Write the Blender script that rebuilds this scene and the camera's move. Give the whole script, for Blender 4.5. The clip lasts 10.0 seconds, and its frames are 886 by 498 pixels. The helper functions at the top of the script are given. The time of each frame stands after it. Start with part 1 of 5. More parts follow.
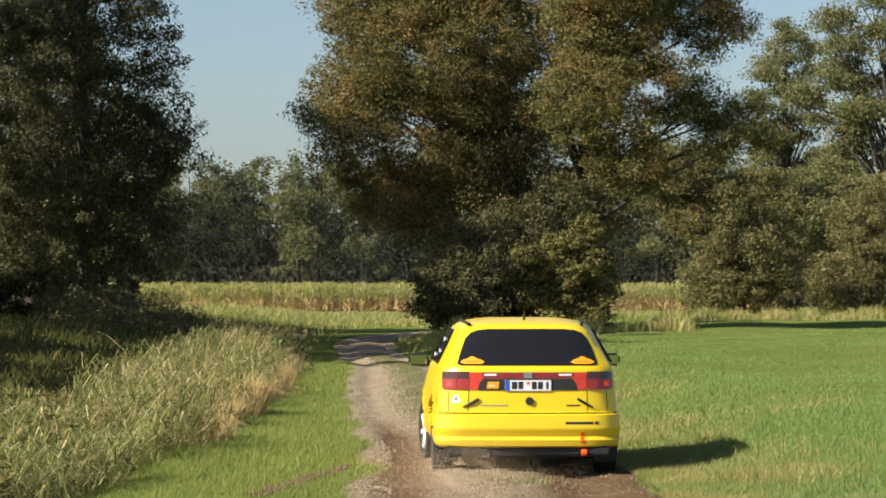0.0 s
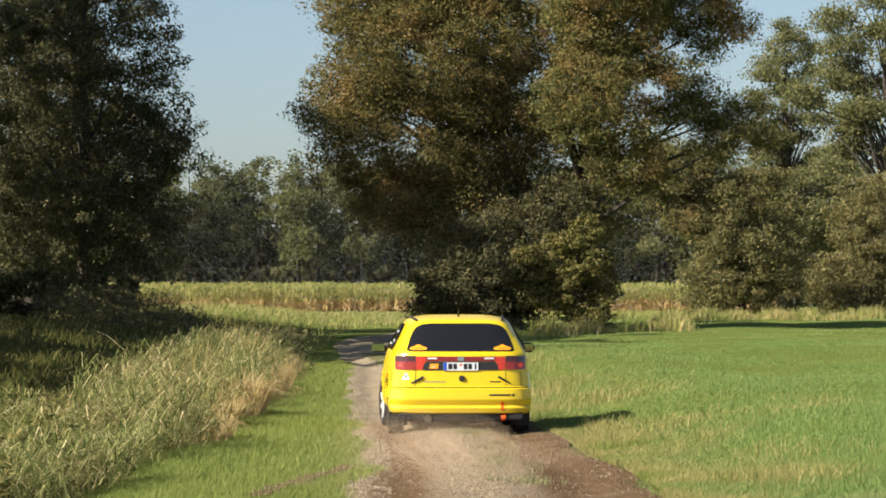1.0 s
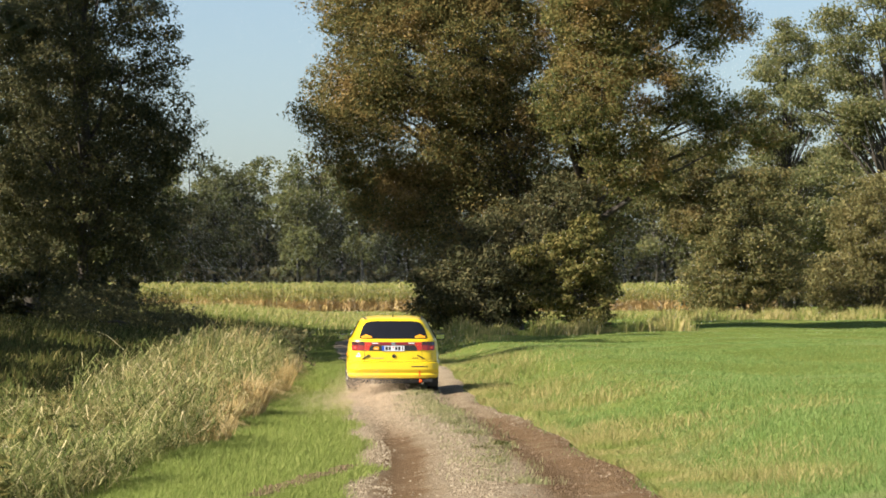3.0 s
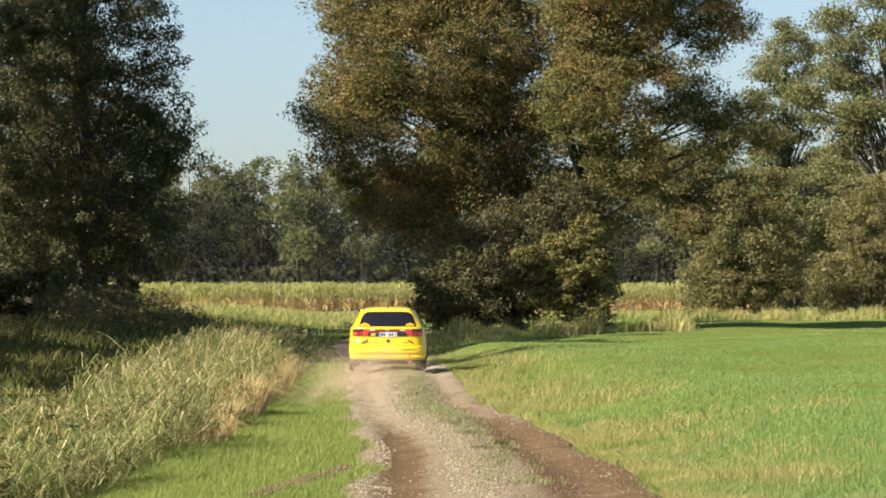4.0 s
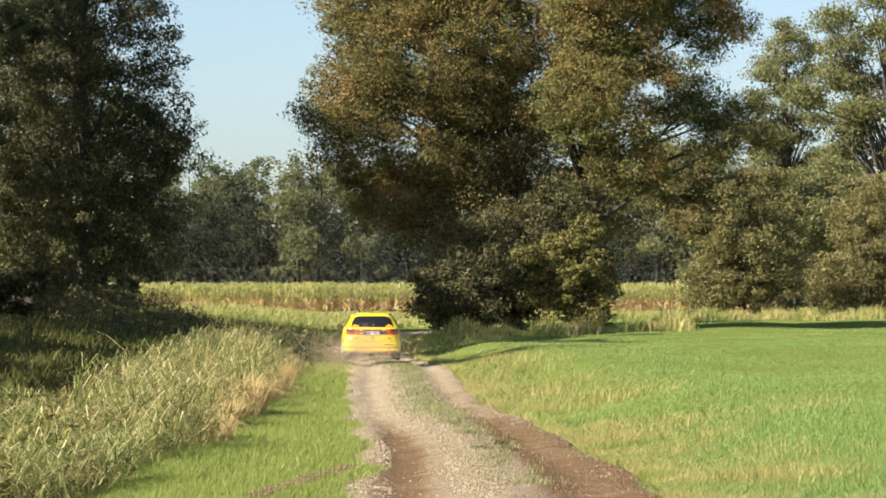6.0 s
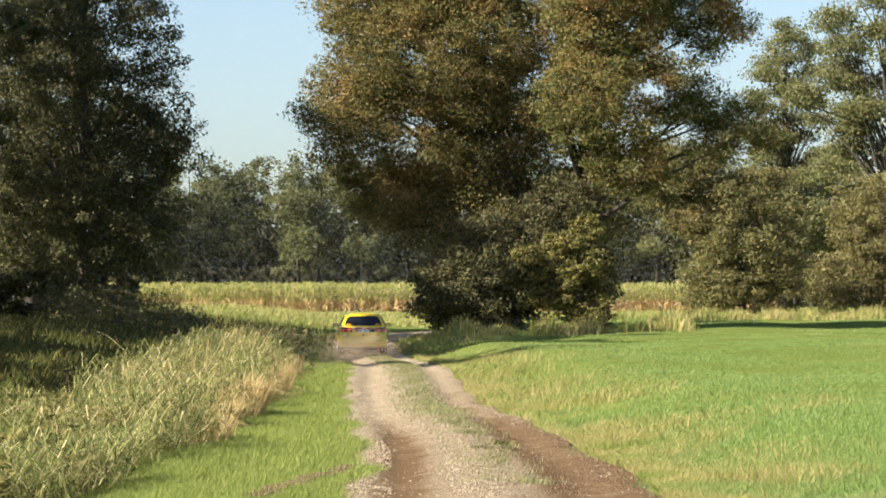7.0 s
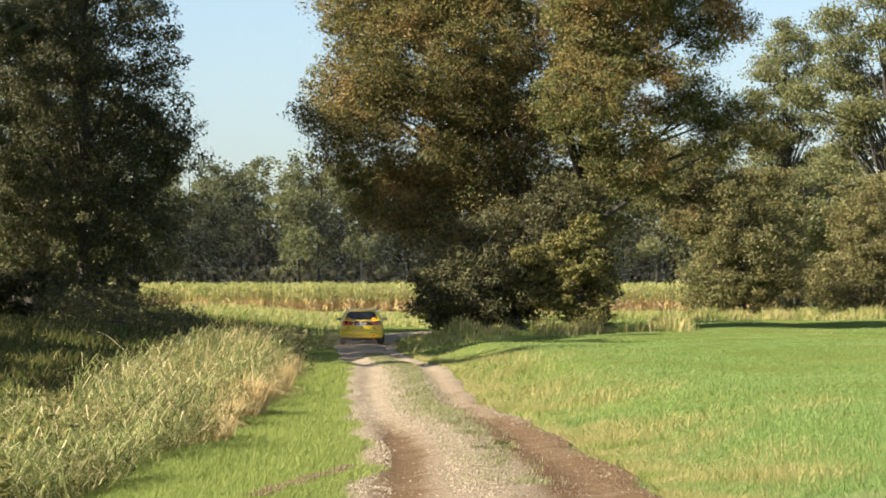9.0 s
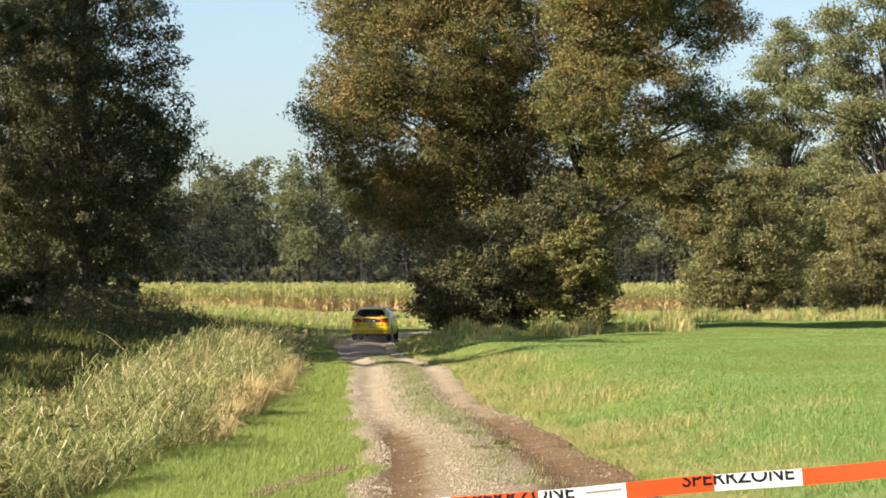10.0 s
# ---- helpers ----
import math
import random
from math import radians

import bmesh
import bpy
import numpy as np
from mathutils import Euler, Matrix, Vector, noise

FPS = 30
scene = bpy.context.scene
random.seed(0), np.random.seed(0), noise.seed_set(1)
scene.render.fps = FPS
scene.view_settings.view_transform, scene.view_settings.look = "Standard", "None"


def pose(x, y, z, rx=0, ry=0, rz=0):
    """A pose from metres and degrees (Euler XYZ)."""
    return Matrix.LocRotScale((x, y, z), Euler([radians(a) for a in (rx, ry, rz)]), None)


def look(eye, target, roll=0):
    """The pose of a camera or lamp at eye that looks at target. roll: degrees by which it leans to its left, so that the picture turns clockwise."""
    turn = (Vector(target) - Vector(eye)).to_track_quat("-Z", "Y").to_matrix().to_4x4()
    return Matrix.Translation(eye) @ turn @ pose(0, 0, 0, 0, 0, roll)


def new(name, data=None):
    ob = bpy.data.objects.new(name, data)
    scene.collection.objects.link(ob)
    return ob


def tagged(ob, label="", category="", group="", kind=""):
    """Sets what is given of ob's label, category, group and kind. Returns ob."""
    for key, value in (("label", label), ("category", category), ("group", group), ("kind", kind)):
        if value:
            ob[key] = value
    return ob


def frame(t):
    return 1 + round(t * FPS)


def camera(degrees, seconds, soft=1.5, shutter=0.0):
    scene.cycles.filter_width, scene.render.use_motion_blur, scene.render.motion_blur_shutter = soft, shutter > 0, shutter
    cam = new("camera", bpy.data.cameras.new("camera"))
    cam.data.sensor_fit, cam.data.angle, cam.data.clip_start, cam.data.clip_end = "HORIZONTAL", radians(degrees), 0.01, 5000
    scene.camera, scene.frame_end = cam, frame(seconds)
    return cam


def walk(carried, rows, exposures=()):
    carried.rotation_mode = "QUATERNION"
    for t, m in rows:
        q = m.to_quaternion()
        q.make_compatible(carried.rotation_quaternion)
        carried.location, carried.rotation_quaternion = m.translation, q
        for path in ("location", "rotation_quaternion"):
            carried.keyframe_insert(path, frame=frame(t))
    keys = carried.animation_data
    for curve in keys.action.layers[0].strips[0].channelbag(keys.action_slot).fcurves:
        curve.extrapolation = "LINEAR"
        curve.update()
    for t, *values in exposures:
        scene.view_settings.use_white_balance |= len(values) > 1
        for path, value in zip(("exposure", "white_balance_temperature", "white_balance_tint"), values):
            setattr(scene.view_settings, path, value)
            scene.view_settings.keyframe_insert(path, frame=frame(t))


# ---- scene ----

# ================= camera: stands still on the track =================
cam = camera(15.0, 10.0, soft=1.72)
EYE_Z = 1.52
STAND = pose(0, 0, EYE_Z, 90.818, 0, 0)
walk(cam, [(0, STAND), (10, STAND)],
     exposures=[(0, 0.78), (1, 0.88), (2.5, 1.01), (4.5, 1.19), (5.5, 1.29), (7.5, 1.35), (10, 1.37)])

# ================= world and sun =================
SUN_EL, SUN_AZ = 33.0, -118.0   # degrees; azimuth clockwise from +y
world = bpy.data.worlds.new("sky")
scene.world = world
world.use_nodes = True
_n = world.node_tree.nodes
_sky = _n.new("ShaderNodeTexSky")
_sky.sky_type = "NISHITA"
_sky.sun_disc = False
_sky.sun_elevation = radians(SUN_EL)
_sky.sun_rotation = radians(SUN_AZ)
_sky.air_density, _sky.dust_density, _sky.ozone_density = 0.8, 1.2, 1.5
world.node_tree.links.new(_sky.outputs[0], _n["Background"].inputs[0])
_n["Background"].inputs[1].default_value = 0.072
sun_data = bpy.data.lights.new("sun", "SUN")
sun_data.energy, sun_data.angle, sun_data.color = 5.0, radians(0.53), (1.0, 0.93, 0.82)
sun_ob = new("sun", sun_data)
_to = Vector((math.sin(radians(SUN_AZ)) * math.cos(radians(SUN_EL)),
              math.cos(radians(SUN_AZ)) * math.cos(radians(SUN_EL)), math.sin(radians(SUN_EL))))
sun_ob.matrix_world = look(_to * 200, (0, 0, 0))

# ================= materials =================
def node_mat(name):
    m = bpy.data.materials.new(name)
    m.use_nodes = True
    nt = m.node_tree
    return m, nt, nt.nodes["Principled BSDF"]


def link(nt, a, b):
    nt.links.new(a, b)


def ramp(nt, stops):
    r = nt.nodes.new("ShaderNodeValToRGB")
    el = r.color_ramp.elements
    while len(el) < len(stops):
        el.new(0.5)
    for e, (p, c) in zip(el, stops):
        e.position, e.color = p, (*c, 1)
    return r


def noise_tex(nt, scale, detail=4, rough=0.6):
    co = nt.nodes.new("ShaderNodeTexCoord")
    n = nt.nodes.new("ShaderNodeTexNoise")
    n.inputs["Scale"].default_value = scale
    n.inputs["Detail"].default_value = detail
    n.inputs["Roughness"].default_value = rough
    link(nt, co.outputs["Object"], n.inputs["Vector"])
    return n


def mix_rgb(nt, fac, a, b):
    m = nt.nodes.new("ShaderNodeMix")
    m.data_type = "RGBA"
    for sock, v in ((m.inputs[0], fac), (m.inputs[6], a), (m.inputs[7], b)):
        if isinstance(v, (int, float)):
            sock.default_value = v
        elif isinstance(v, tuple):
            sock.default_value = (*v, 1)
        else:
            link(nt, v, sock)
    return m.outputs[2]


def bump(nt, bsdf, height, strength, dist):
    b = nt.nodes.new("ShaderNodeBump")
    b.inputs["Strength"].default_value = strength
    b.inputs["Distance"].default_value = dist
    link(nt, height, b.inputs["Height"])
    link(nt, b.outputs[0], bsdf.inputs["Normal"])


def leaf_mat(name, stops, patch=None, patch_scale=0.35, glow=0.3, patch_at=(0.5, 0.62), rough=0.7):
    """Leaves or blades: colour by piece, patches of another colour, light shining through."""
    m, nt, b = node_mat(name)
    g = nt.nodes.new("ShaderNodeNewGeometry")
    r = ramp(nt, stops)
    link(nt, g.outputs["Random Per Island"], r.inputs[0])
    col = r.outputs[0]
    if patch:
        n = noise_tex(nt, patch_scale, 3)
        f = ramp(nt, [(patch_at[0], (0, 0, 0)), (patch_at[1], (1, 1, 1))])
        link(nt, n.outputs[0], f.inputs[0])
        r2 = ramp(nt, patch)
        link(nt, g.outputs["Random Per Island"], r2.inputs[0])
        col = mix_rgb(nt, f.outputs[0], col, r2.outputs[0])
    link(nt, col, b.inputs["Base Color"])
    b.inputs["Roughness"].default_value = rough
    b.inputs["Specular IOR Level"].default_value = 0.05
    t = nt.nodes.new("ShaderNodeBsdfTranslucent")
    link(nt, col, t.inputs[0])
    mx = nt.nodes.new("ShaderNodeMixShader")
    mx.inputs[0].default_value = glow
    link(nt, b.outputs[0], mx.inputs[1])
    link(nt, t.outputs[0], mx.inputs[2])
    link(nt, mx.outputs[0], nt.nodes["Material Output"].inputs[0])
    return m


def plain_mat(name, c, rough=0.5, metal=0.0, var=0.12, scale=6.0, coat=0.0, bumps=0.0):
    m, nt, b = node_mat(name)
    n = noise_tex(nt, scale, 5)
    dark = tuple(v * (1 - var) for v in c)
    light = tuple(min(1, v * (1 + var)) for v in c)
    r = ramp(nt, [(0.3, dark), (0.7, light)])
    link(nt, n.outputs[0], r.inputs[0])
    link(nt, r.outputs[0], b.inputs["Base Color"])
    b.inputs["Roughness"].default_value = rough
    b.inputs["Metallic"].default_value = metal
    b.inputs["Coat Weight"].default_value = coat
    if bumps:
        bump(nt, b, n.outputs[0], bumps, 0.01)
    return m


# foliage
M_OAK = leaf_mat("oak_leaves", [(0.0, (0.061, 0.076, 0.029)), (0.4, (0.136, 0.131, 0.048)), (0.8, (0.222, 0.184, 0.066)), (1.0, (0.325, 0.216, 0.077))],
                 patch=[(0.0, (0.200, 0.128, 0.050)), (1.0, (0.390, 0.275, 0.108))], patch_scale=0.45, patch_at=(0.52, 0.66), glow=0.4)
M_OAK2 = leaf_mat("oak_leaves_green", [(0.0, (0.072, 0.094, 0.032)), (0.5, (0.165, 0.167, 0.059)), (1.0, (0.310, 0.244, 0.089))],
                  patch=[(0.0, (0.177, 0.130, 0.053)), (1.0, (0.414, 0.260, 0.098))], patch_scale=0.35, patch_at=(0.48, 0.62), glow=0.4)
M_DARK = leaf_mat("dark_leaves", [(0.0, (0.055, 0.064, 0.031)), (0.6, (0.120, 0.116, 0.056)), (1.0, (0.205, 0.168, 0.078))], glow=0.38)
M_SHRUB = leaf_mat("shrub_leaves", [(0.0, (0.062, 0.074, 0.024)), (0.5, (0.160, 0.150, 0.048)), (1.0, (0.290, 0.235, 0.085))], glow=0.35)
M_BUSH = leaf_mat("bush_leaves", [(0.0, (0.095, 0.103, 0.045)), (0.6, (0.204, 0.190, 0.078)), (1.0, (0.311, 0.250, 0.100))],
                  patch=[(0.0, (0.150, 0.110, 0.050)), (1.0, (0.330, 0.225, 0.095))], patch_scale=0.3, patch_at=(0.56, 0.7), glow=0.4)
M_WILLOW = leaf_mat("willow_leaves", [(0.0, (0.125, 0.125, 0.055)), (0.6, (0.225, 0.200, 0.080)), (1.0, (0.330, 0.270, 0.115))],
                    patch=[(0.0, (0.160, 0.115, 0.060)), (1.0, (0.310, 0.220, 0.105))], patch_scale=0.4, patch_at=(0.60, 0.76), glow=0.4)
M_POPLAR = leaf_mat("poplar_leaves", [(0.0, (0.095, 0.112, 0.050)), (0.6, (0.178, 0.180, 0.076)), (1.0, (0.290, 0.260, 0.110))], glow=0.4)
M_WOOD = leaf_mat("wood_leaves", [(0.0, (0.068, 0.080, 0.034)), (0.6, (0.122, 0.130, 0.052)), (1.0, (0.190, 0.178, 0.072))],
                  patch=[(0.0, (0.050, 0.060, 0.030)), (1.0, (0.105, 0.108, 0.050))], patch_scale=0.09, glow=0.25)
M_CORN = leaf_mat("corn_leaves", [(0.0, (0.180, 0.210, 0.056)), (0.6, (0.335, 0.345, 0.103)), (1.0, (0.580, 0.470, 0.195))], glow=0.3)
M_CORNDRY = leaf_mat("corn_husks", [(0.0, (0.403, 0.269, 0.108)), (0.6, (0.605, 0.403, 0.175)), (1.0, (0.806, 0.605, 0.296))], glow=0.25)
M_MEADOW = leaf_mat("meadow_blades", [(0.0, (0.098, 0.163, 0.040)), (0.6, (0.195, 0.285, 0.080)), (1.0, (0.310, 0.380, 0.135))],
                    patch=[(0.0, (0.160, 0.190, 0.062)), (1.0, (0.390, 0.390, 0.180))], patch_scale=0.25, patch_at=(0.54, 0.72), glow=0.3)
M_VERGE = leaf_mat("verge_blades", [(0.0, (0.112, 0.149, 0.032)), (0.6, (0.230, 0.278, 0.068)), (1.0, (0.374, 0.387, 0.126))], glow=0.3)
M_REED = leaf_mat("reed_blades", [(0.0, (0.070, 0.092, 0.026)), (0.45, (0.195, 0.222, 0.068)), (0.88, (0.390, 0.355, 0.145)), (1.0, (0.680, 0.560, 0.315))],
                  patch=[(0.0, (0.130, 0.102, 0.042)), (0.5, (0.330, 0.258, 0.110)), (1.0, (0.700, 0.560, 0.305))], patch_scale=1.3, patch_at=(0.53, 0.68), glow=0.3)
M_RIDGE = leaf_mat("ridge_blades", [(0.0, (0.135, 0.150, 0.060)), (0.6, (0.250, 0.250, 0.112)), (1.0, (0.390, 0.355, 0.185))], glow=0.3)
M_STRAW = leaf_mat("straw_blades", [(0.0, (0.275, 0.200, 0.075)), (0.6, (0.525, 0.388, 0.175)), (1.0, (0.750, 0.587, 0.312))], glow=0.3)
M_BANK = leaf_mat("bank_blades", [(0.0, (0.175, 0.190, 0.052)), (0.5, (0.321, 0.298, 0.102)), (1.0, (0.555, 0.433, 0.205))],
                  patch=[(0.0, (0.146, 0.204, 0.044)), (1.0, (0.292, 0.325, 0.087))], patch_scale=0.5, glow=0.3)
# bank grass with the trees' shade put into its colour; track weeds share it
M_SHADEGRASS = leaf_mat("shaded_grass_and_weed_blades", [(0.0, (0.032, 0.041, 0.011)), (0.6, (0.101, 0.108, 0.032)), (1.0, (0.234, 0.181, 0.072))], glow=0.25)
M_BARK = plain_mat("bark", (0.075, 0.062, 0.048), 0.9, var=0.5, scale=9, bumps=0.8)
# distant trunks: bark colour darkened to stand for shade beneath the crowns
M_WOODBARK = plain_mat("shade_dark_bark", (0.035, 0.034, 0.028), 0.95, var=0.5, scale=3)
M_DEADWOOD = plain_mat("dead_branches", (0.34, 0.28, 0.21), 0.85, var=0.35, scale=14, bumps=0.4)

# car
def paint_mat():
    m, nt, b = node_mat("yellow_car_paint")
    n = noise_tex(nt, 3.0, 6, 0.7)
    r = ramp(nt, [(0.35, (0.80, 0.56, 0.006)), (0.75, (0.86, 0.61, 0.010))])
    link(nt, n.outputs[0], r.inputs[0])
    # dust film thickens towards the sills
    co = nt.nodes.new("ShaderNodeTexCoord")
    sep = nt.nodes.new("ShaderNodeSeparateXYZ")
    link(nt, co.outputs["Object"], sep.inputs[0])
    mr = nt.nodes.new("ShaderNodeMapRange")
    mr.inputs[1].default_value, mr.inputs[2].default_value = 0.5, 0.2
    mr.inputs[3].default_value, mr.inputs[4].default_value = 0.0, 0.35
    link(nt, sep.outputs[2], mr.inputs[0])
    col = mix_rgb(nt, mr.outputs[0], r.outputs[0], (0.42, 0.28, 0.10))
    link(nt, col, b.inputs["Base Color"])
    b.inputs["Roughness"].default_value = 0.34
    b.inputs["Coat Weight"].default_value = 0.5
    b.inputs["Coat Roughness"].default_value = 0.12
    return m


M_YELLOW = paint_mat()
M_GLASS = plain_mat("dark_car_glass", (0.012, 0.012, 0.014), 0.08, var=0.1)
M_BLACK = plain_mat("black_plastic", (0.018, 0.018, 0.018), 0.55, var=0.3, scale=20)
# near-black colour that stands for the shadow in the panel gaps
M_SEAM = plain_mat("dark_seam_gap", (0.02, 0.018, 0.01), 0.8)
M_TYRE = plain_mat("tyre_rubber", (0.035, 0.030, 0.026), 0.9, var=0.4, scale=25, bumps=0.4)
M_RIM = plain_mat("white_rim", (0.74, 0.73, 0.70), 0.35, metal=0.2, var=0.15)
M_RED = plain_mat("red_lens", (0.58, 0.035, 0.015), 0.15, var=0.15, scale=30, coat=0.6)
def lamp_mat():
    m, nt, b = node_mat("lit_lamp_core")
    b.inputs["Base Color"].default_value = (0.22, 0.016, 0.01, 1)
    b.inputs["Emission Color"].default_value = (1.0, 0.07, 0.015, 1)
    b.inputs["Emission Strength"].default_value = 0.3
    return m


M_LIT = lamp_mat()
M_SMOKE = plain_mat("smoked_lens", (0.055, 0.014, 0.014), 0.12, var=0.2, scale=30, coat=0.6)
M_LAMP = plain_mat("dull_red_lens", (0.30, 0.020, 0.012), 0.18, var=0.2, scale=30, coat=0.6)
M_WINE = plain_mat("dark_red_reflector", (0.22, 0.016, 0.020), 0.2, var=0.15, scale=30, coat=0.5)
M_WHITE = plain_mat("white_plate", (0.72, 0.73, 0.74), 0.45, var=0.05)
M_BLUE = plain_mat("blue_strip", (0.02, 0.08, 0.42), 0.45)
M_INK = plain_mat("black_ink", (0.015, 0.015, 0.015), 0.6)
M_GREYINK = plain_mat("grey_ink", (0.25, 0.24, 0.16), 0.6)
M_CHROME = plain_mat("chrome", (0.6, 0.6, 0.6), 0.15, metal=1.0, var=0.05)
M_ORANGE = plain_mat("orange_sticker", (0.85, 0.33, 0.01), 0.5, var=0.06)
M_ORRED = plain_mat("orange_red_sticker", (0.8, 0.1, 0.01), 0.5, var=0.06)
M_MIRROR = plain_mat("mirror_glass", (0.55, 0.58, 0.6), 0.04, metal=1.0, var=0.02)
M_STEEL = plain_mat("exhaust_steel", (0.32, 0.29, 0.25), 0.4, metal=0.9, var=0.3)
M_TAPERED = plain_mat("tape_red", (0.80, 0.075, 0.012), 0.42, var=0.05, scale=8)
M_TAPEWHITE = plain_mat("tape_white", (0.78, 0.77, 0.78), 0.42, var=0.05, scale=8)
# pale flakes that brighten dark parts in place of haze and lens veil
M_MIST = plain_mat("haze_flakes", (0.72, 0.74, 0.78), 0.9, var=0.05)
M_DUST = plain_mat("dust_grains", (0.60, 0.44, 0.29), 0.95, var=0.1)
M_STONE = leaf_mat("gravel_stones", [(0.0, (0.140, 0.108, 0.068)), (0.6, (0.270, 0.212, 0.140)), (1.0, (0.410, 0.335, 0.232))], glow=0.0, rough=0.9)
M_CLOD = leaf_mat("soil_clods", [(0.0, (0.10, 0.065, 0.04)), (1.0, (0.22, 0.15, 0.095))], glow=0.0, rough=0.95)


def ground_mat():
    m, nt, b = node_mat("grassland")
    n1 = noise_tex(nt, 0.18, 5)
    n2 = noise_tex(nt, 9.0, 6, 0.75)
    r1 = ramp(nt, [(0.35, (0.155, 0.20, 0.045)), (0.6, (0.205, 0.24, 0.06)), (0.75, (0.27, 0.265, 0.09))])
    link(nt, n1.outputs[0], r1.inputs[0])
    r2 = ramp(nt, [(0.3, (0.35, 0.35, 0.35)), (0.7, (1.1, 1.1, 1.1))])
    link(nt, n2.outputs[0], r2.inputs[0])
    mx = nt.nodes.new("ShaderNodeMix")
    mx.data_type, mx.blend_type = "RGBA", "MULTIPLY"
    mx.inputs[0].default_value = 0.8
    link(nt, r1.outputs[0], mx.inputs[6])
    link(nt, r2.outputs[0], mx.inputs[7])
    link(nt, mx.outputs[2], b.inputs["Base Color"])
    b.inputs["Roughness"].default_value = 0.95
    b.inputs["Specular IOR Level"].default_value = 0.0
    bump(nt, b, n2.outputs[0], 0.8, 0.05)
    return m


def road_mat():
    """Tan gravel, with bare brown soil where the mesh attribute 'soil' is high."""
    m, nt, b = node_mat("gravel_track")
    n1 = noise_tex(nt, 1.3, 6, 0.65)
    n2 = noise_tex(nt, 42.0, 6, 0.85)
    at = nt.nodes.new("ShaderNodeAttribute")
    at.attribute_name = "soil"
    grav = ramp(nt, [(0.34, (0.17, 0.132, 0.084)), (0.5, (0.35, 0.28, 0.185)), (0.66, (0.58, 0.485, 0.35))])
    soil = ramp(nt, [(0.34, (0.10, 0.062, 0.032)), (0.55, (0.185, 0.12, 0.066)), (0.7, (0.27, 0.19, 0.112))])
    link(nt, n2.outputs[0], grav.inputs[0])
    link(nt, n2.outputs[0], soil.inputs[0])
    add = nt.nodes.new("ShaderNodeMath")
    add.operation = "MULTIPLY_ADD"
    add.inputs[1].default_value, add.inputs[2].default_value = 1.2, -0.6
    link(nt, n1.outputs[0], add.inputs[0])
    sm = nt.nodes.new("ShaderNodeMath")
    sm.operation = "ADD"
    sm.use_clamp = True
    link(nt, add.outputs[0], sm.inputs[0])
    link(nt, at.outputs["Fac"], sm.inputs[1])
    link(nt, mix_rgb(nt, sm.outputs[0], grav.outputs[0], soil.outputs[0]), b.inputs["Base Color"])
    b.inputs["Roughness"].default_value = 0.95
    b.inputs["Specular IOR Level"].default_value = 0.0
    bump(nt, b, n2.outputs[0], 0.9, 0.02)
    return m


M_GROUND, M_ROAD = ground_mat(), road_mat()

# ================= the lie of the land =================
PROFILE = ((-200, 0.0), (0, 0.0), (43, 0.0), (49, -0.12), (55, -0.21), (62, -0.15), (71, -0.05), (76, -0.06), (83, -0.15), (89, -0.23),
           (100, -0.34), (111, -0.37), (124, -0.32), (140, -0.24), (165, 0.0), (200, 0.12), (280, 0.28), (400, 0.4), (4000, 0.5))
CENTRE = ((-200, 0.5), (0, 0.5), (20, 0.48), (27, 0.42), (34, 0.30), (43, -0.15), (59, -0.62), (79, -1.10), (96, -1.75), (118, -2.75),
          (136, -3.1), (146, -2.6), (156, -0.6), (168, 3.5), (4000, 3.5))


def smooth_interp(v, table):
    xs, ys = np.array([p[0] for p in table], float), np.array([p[1] for p in table], float)
    v = np.asarray(v, float)
    return (np.interp(v - 2.5, xs, ys) + 2 * np.interp(v, xs, ys) + np.interp(v + 2.5, xs, ys)) / 4


def sstep(a, b, v):
    t = np.clip((np.asarray(v, float) - a) / (b - a), 0, 1)
    return t * t * (3 - 2 * t)


def half_road(y):
    return 1.2 + 0.18 * sstep(34, 26, y) + 0.1 * np.sin(np.asarray(y) * 0.9) * 0.4


def land(x, y):
    """Height of the ground at x, y."""
    x, y = np.asarray(x, float), np.asarray(y, float)
    z = smooth_interp(y, PROFILE)
    u = x - smooth_interp(y, CENTRE)
    fade = sstep(235, 185, y)
    z = z + 0.42 * sstep(1.25, 3.8, u) * fade * sstep(15, 30, y) + 0.12 * sstep(4, 14, u) * fade      # meadow stands above the track
    reed = sstep(-2.3, -3.6, x) * sstep(110, 95, y) * sstep(10, 20, y)
    z = z - 0.25 * reed * sstep(-7.5, -5.0, x)                                                        # ditch
    z = z + 0.8 * sstep(-5.0, -13.0, x) * sstep(55, 110, y) * sstep(260, 200, y)                      # shaded bank
    z = z + 0.055 * np.sin(x * 0.9 + 1.3 * np.sin(y * 0.21)) * np.sin(y * 0.37) * sstep(1.3, 3, np.abs(u))
    return z


def grid_mesh(name, xs, ys, zf):
    X, Y = np.meshgrid(xs, ys)
    V = np.stack([X, Y, zf(X, Y)], -1).reshape(-1, 3)
    nx, ny = len(xs), len(ys)
    i = np.arange((ny - 1) * (nx - 1))
    a = (i // (nx - 1)) * nx + i % (nx - 1)
    return raw_mesh(name, V, np.stack([a, a + 1, a + nx + 1, a + nx], -1))


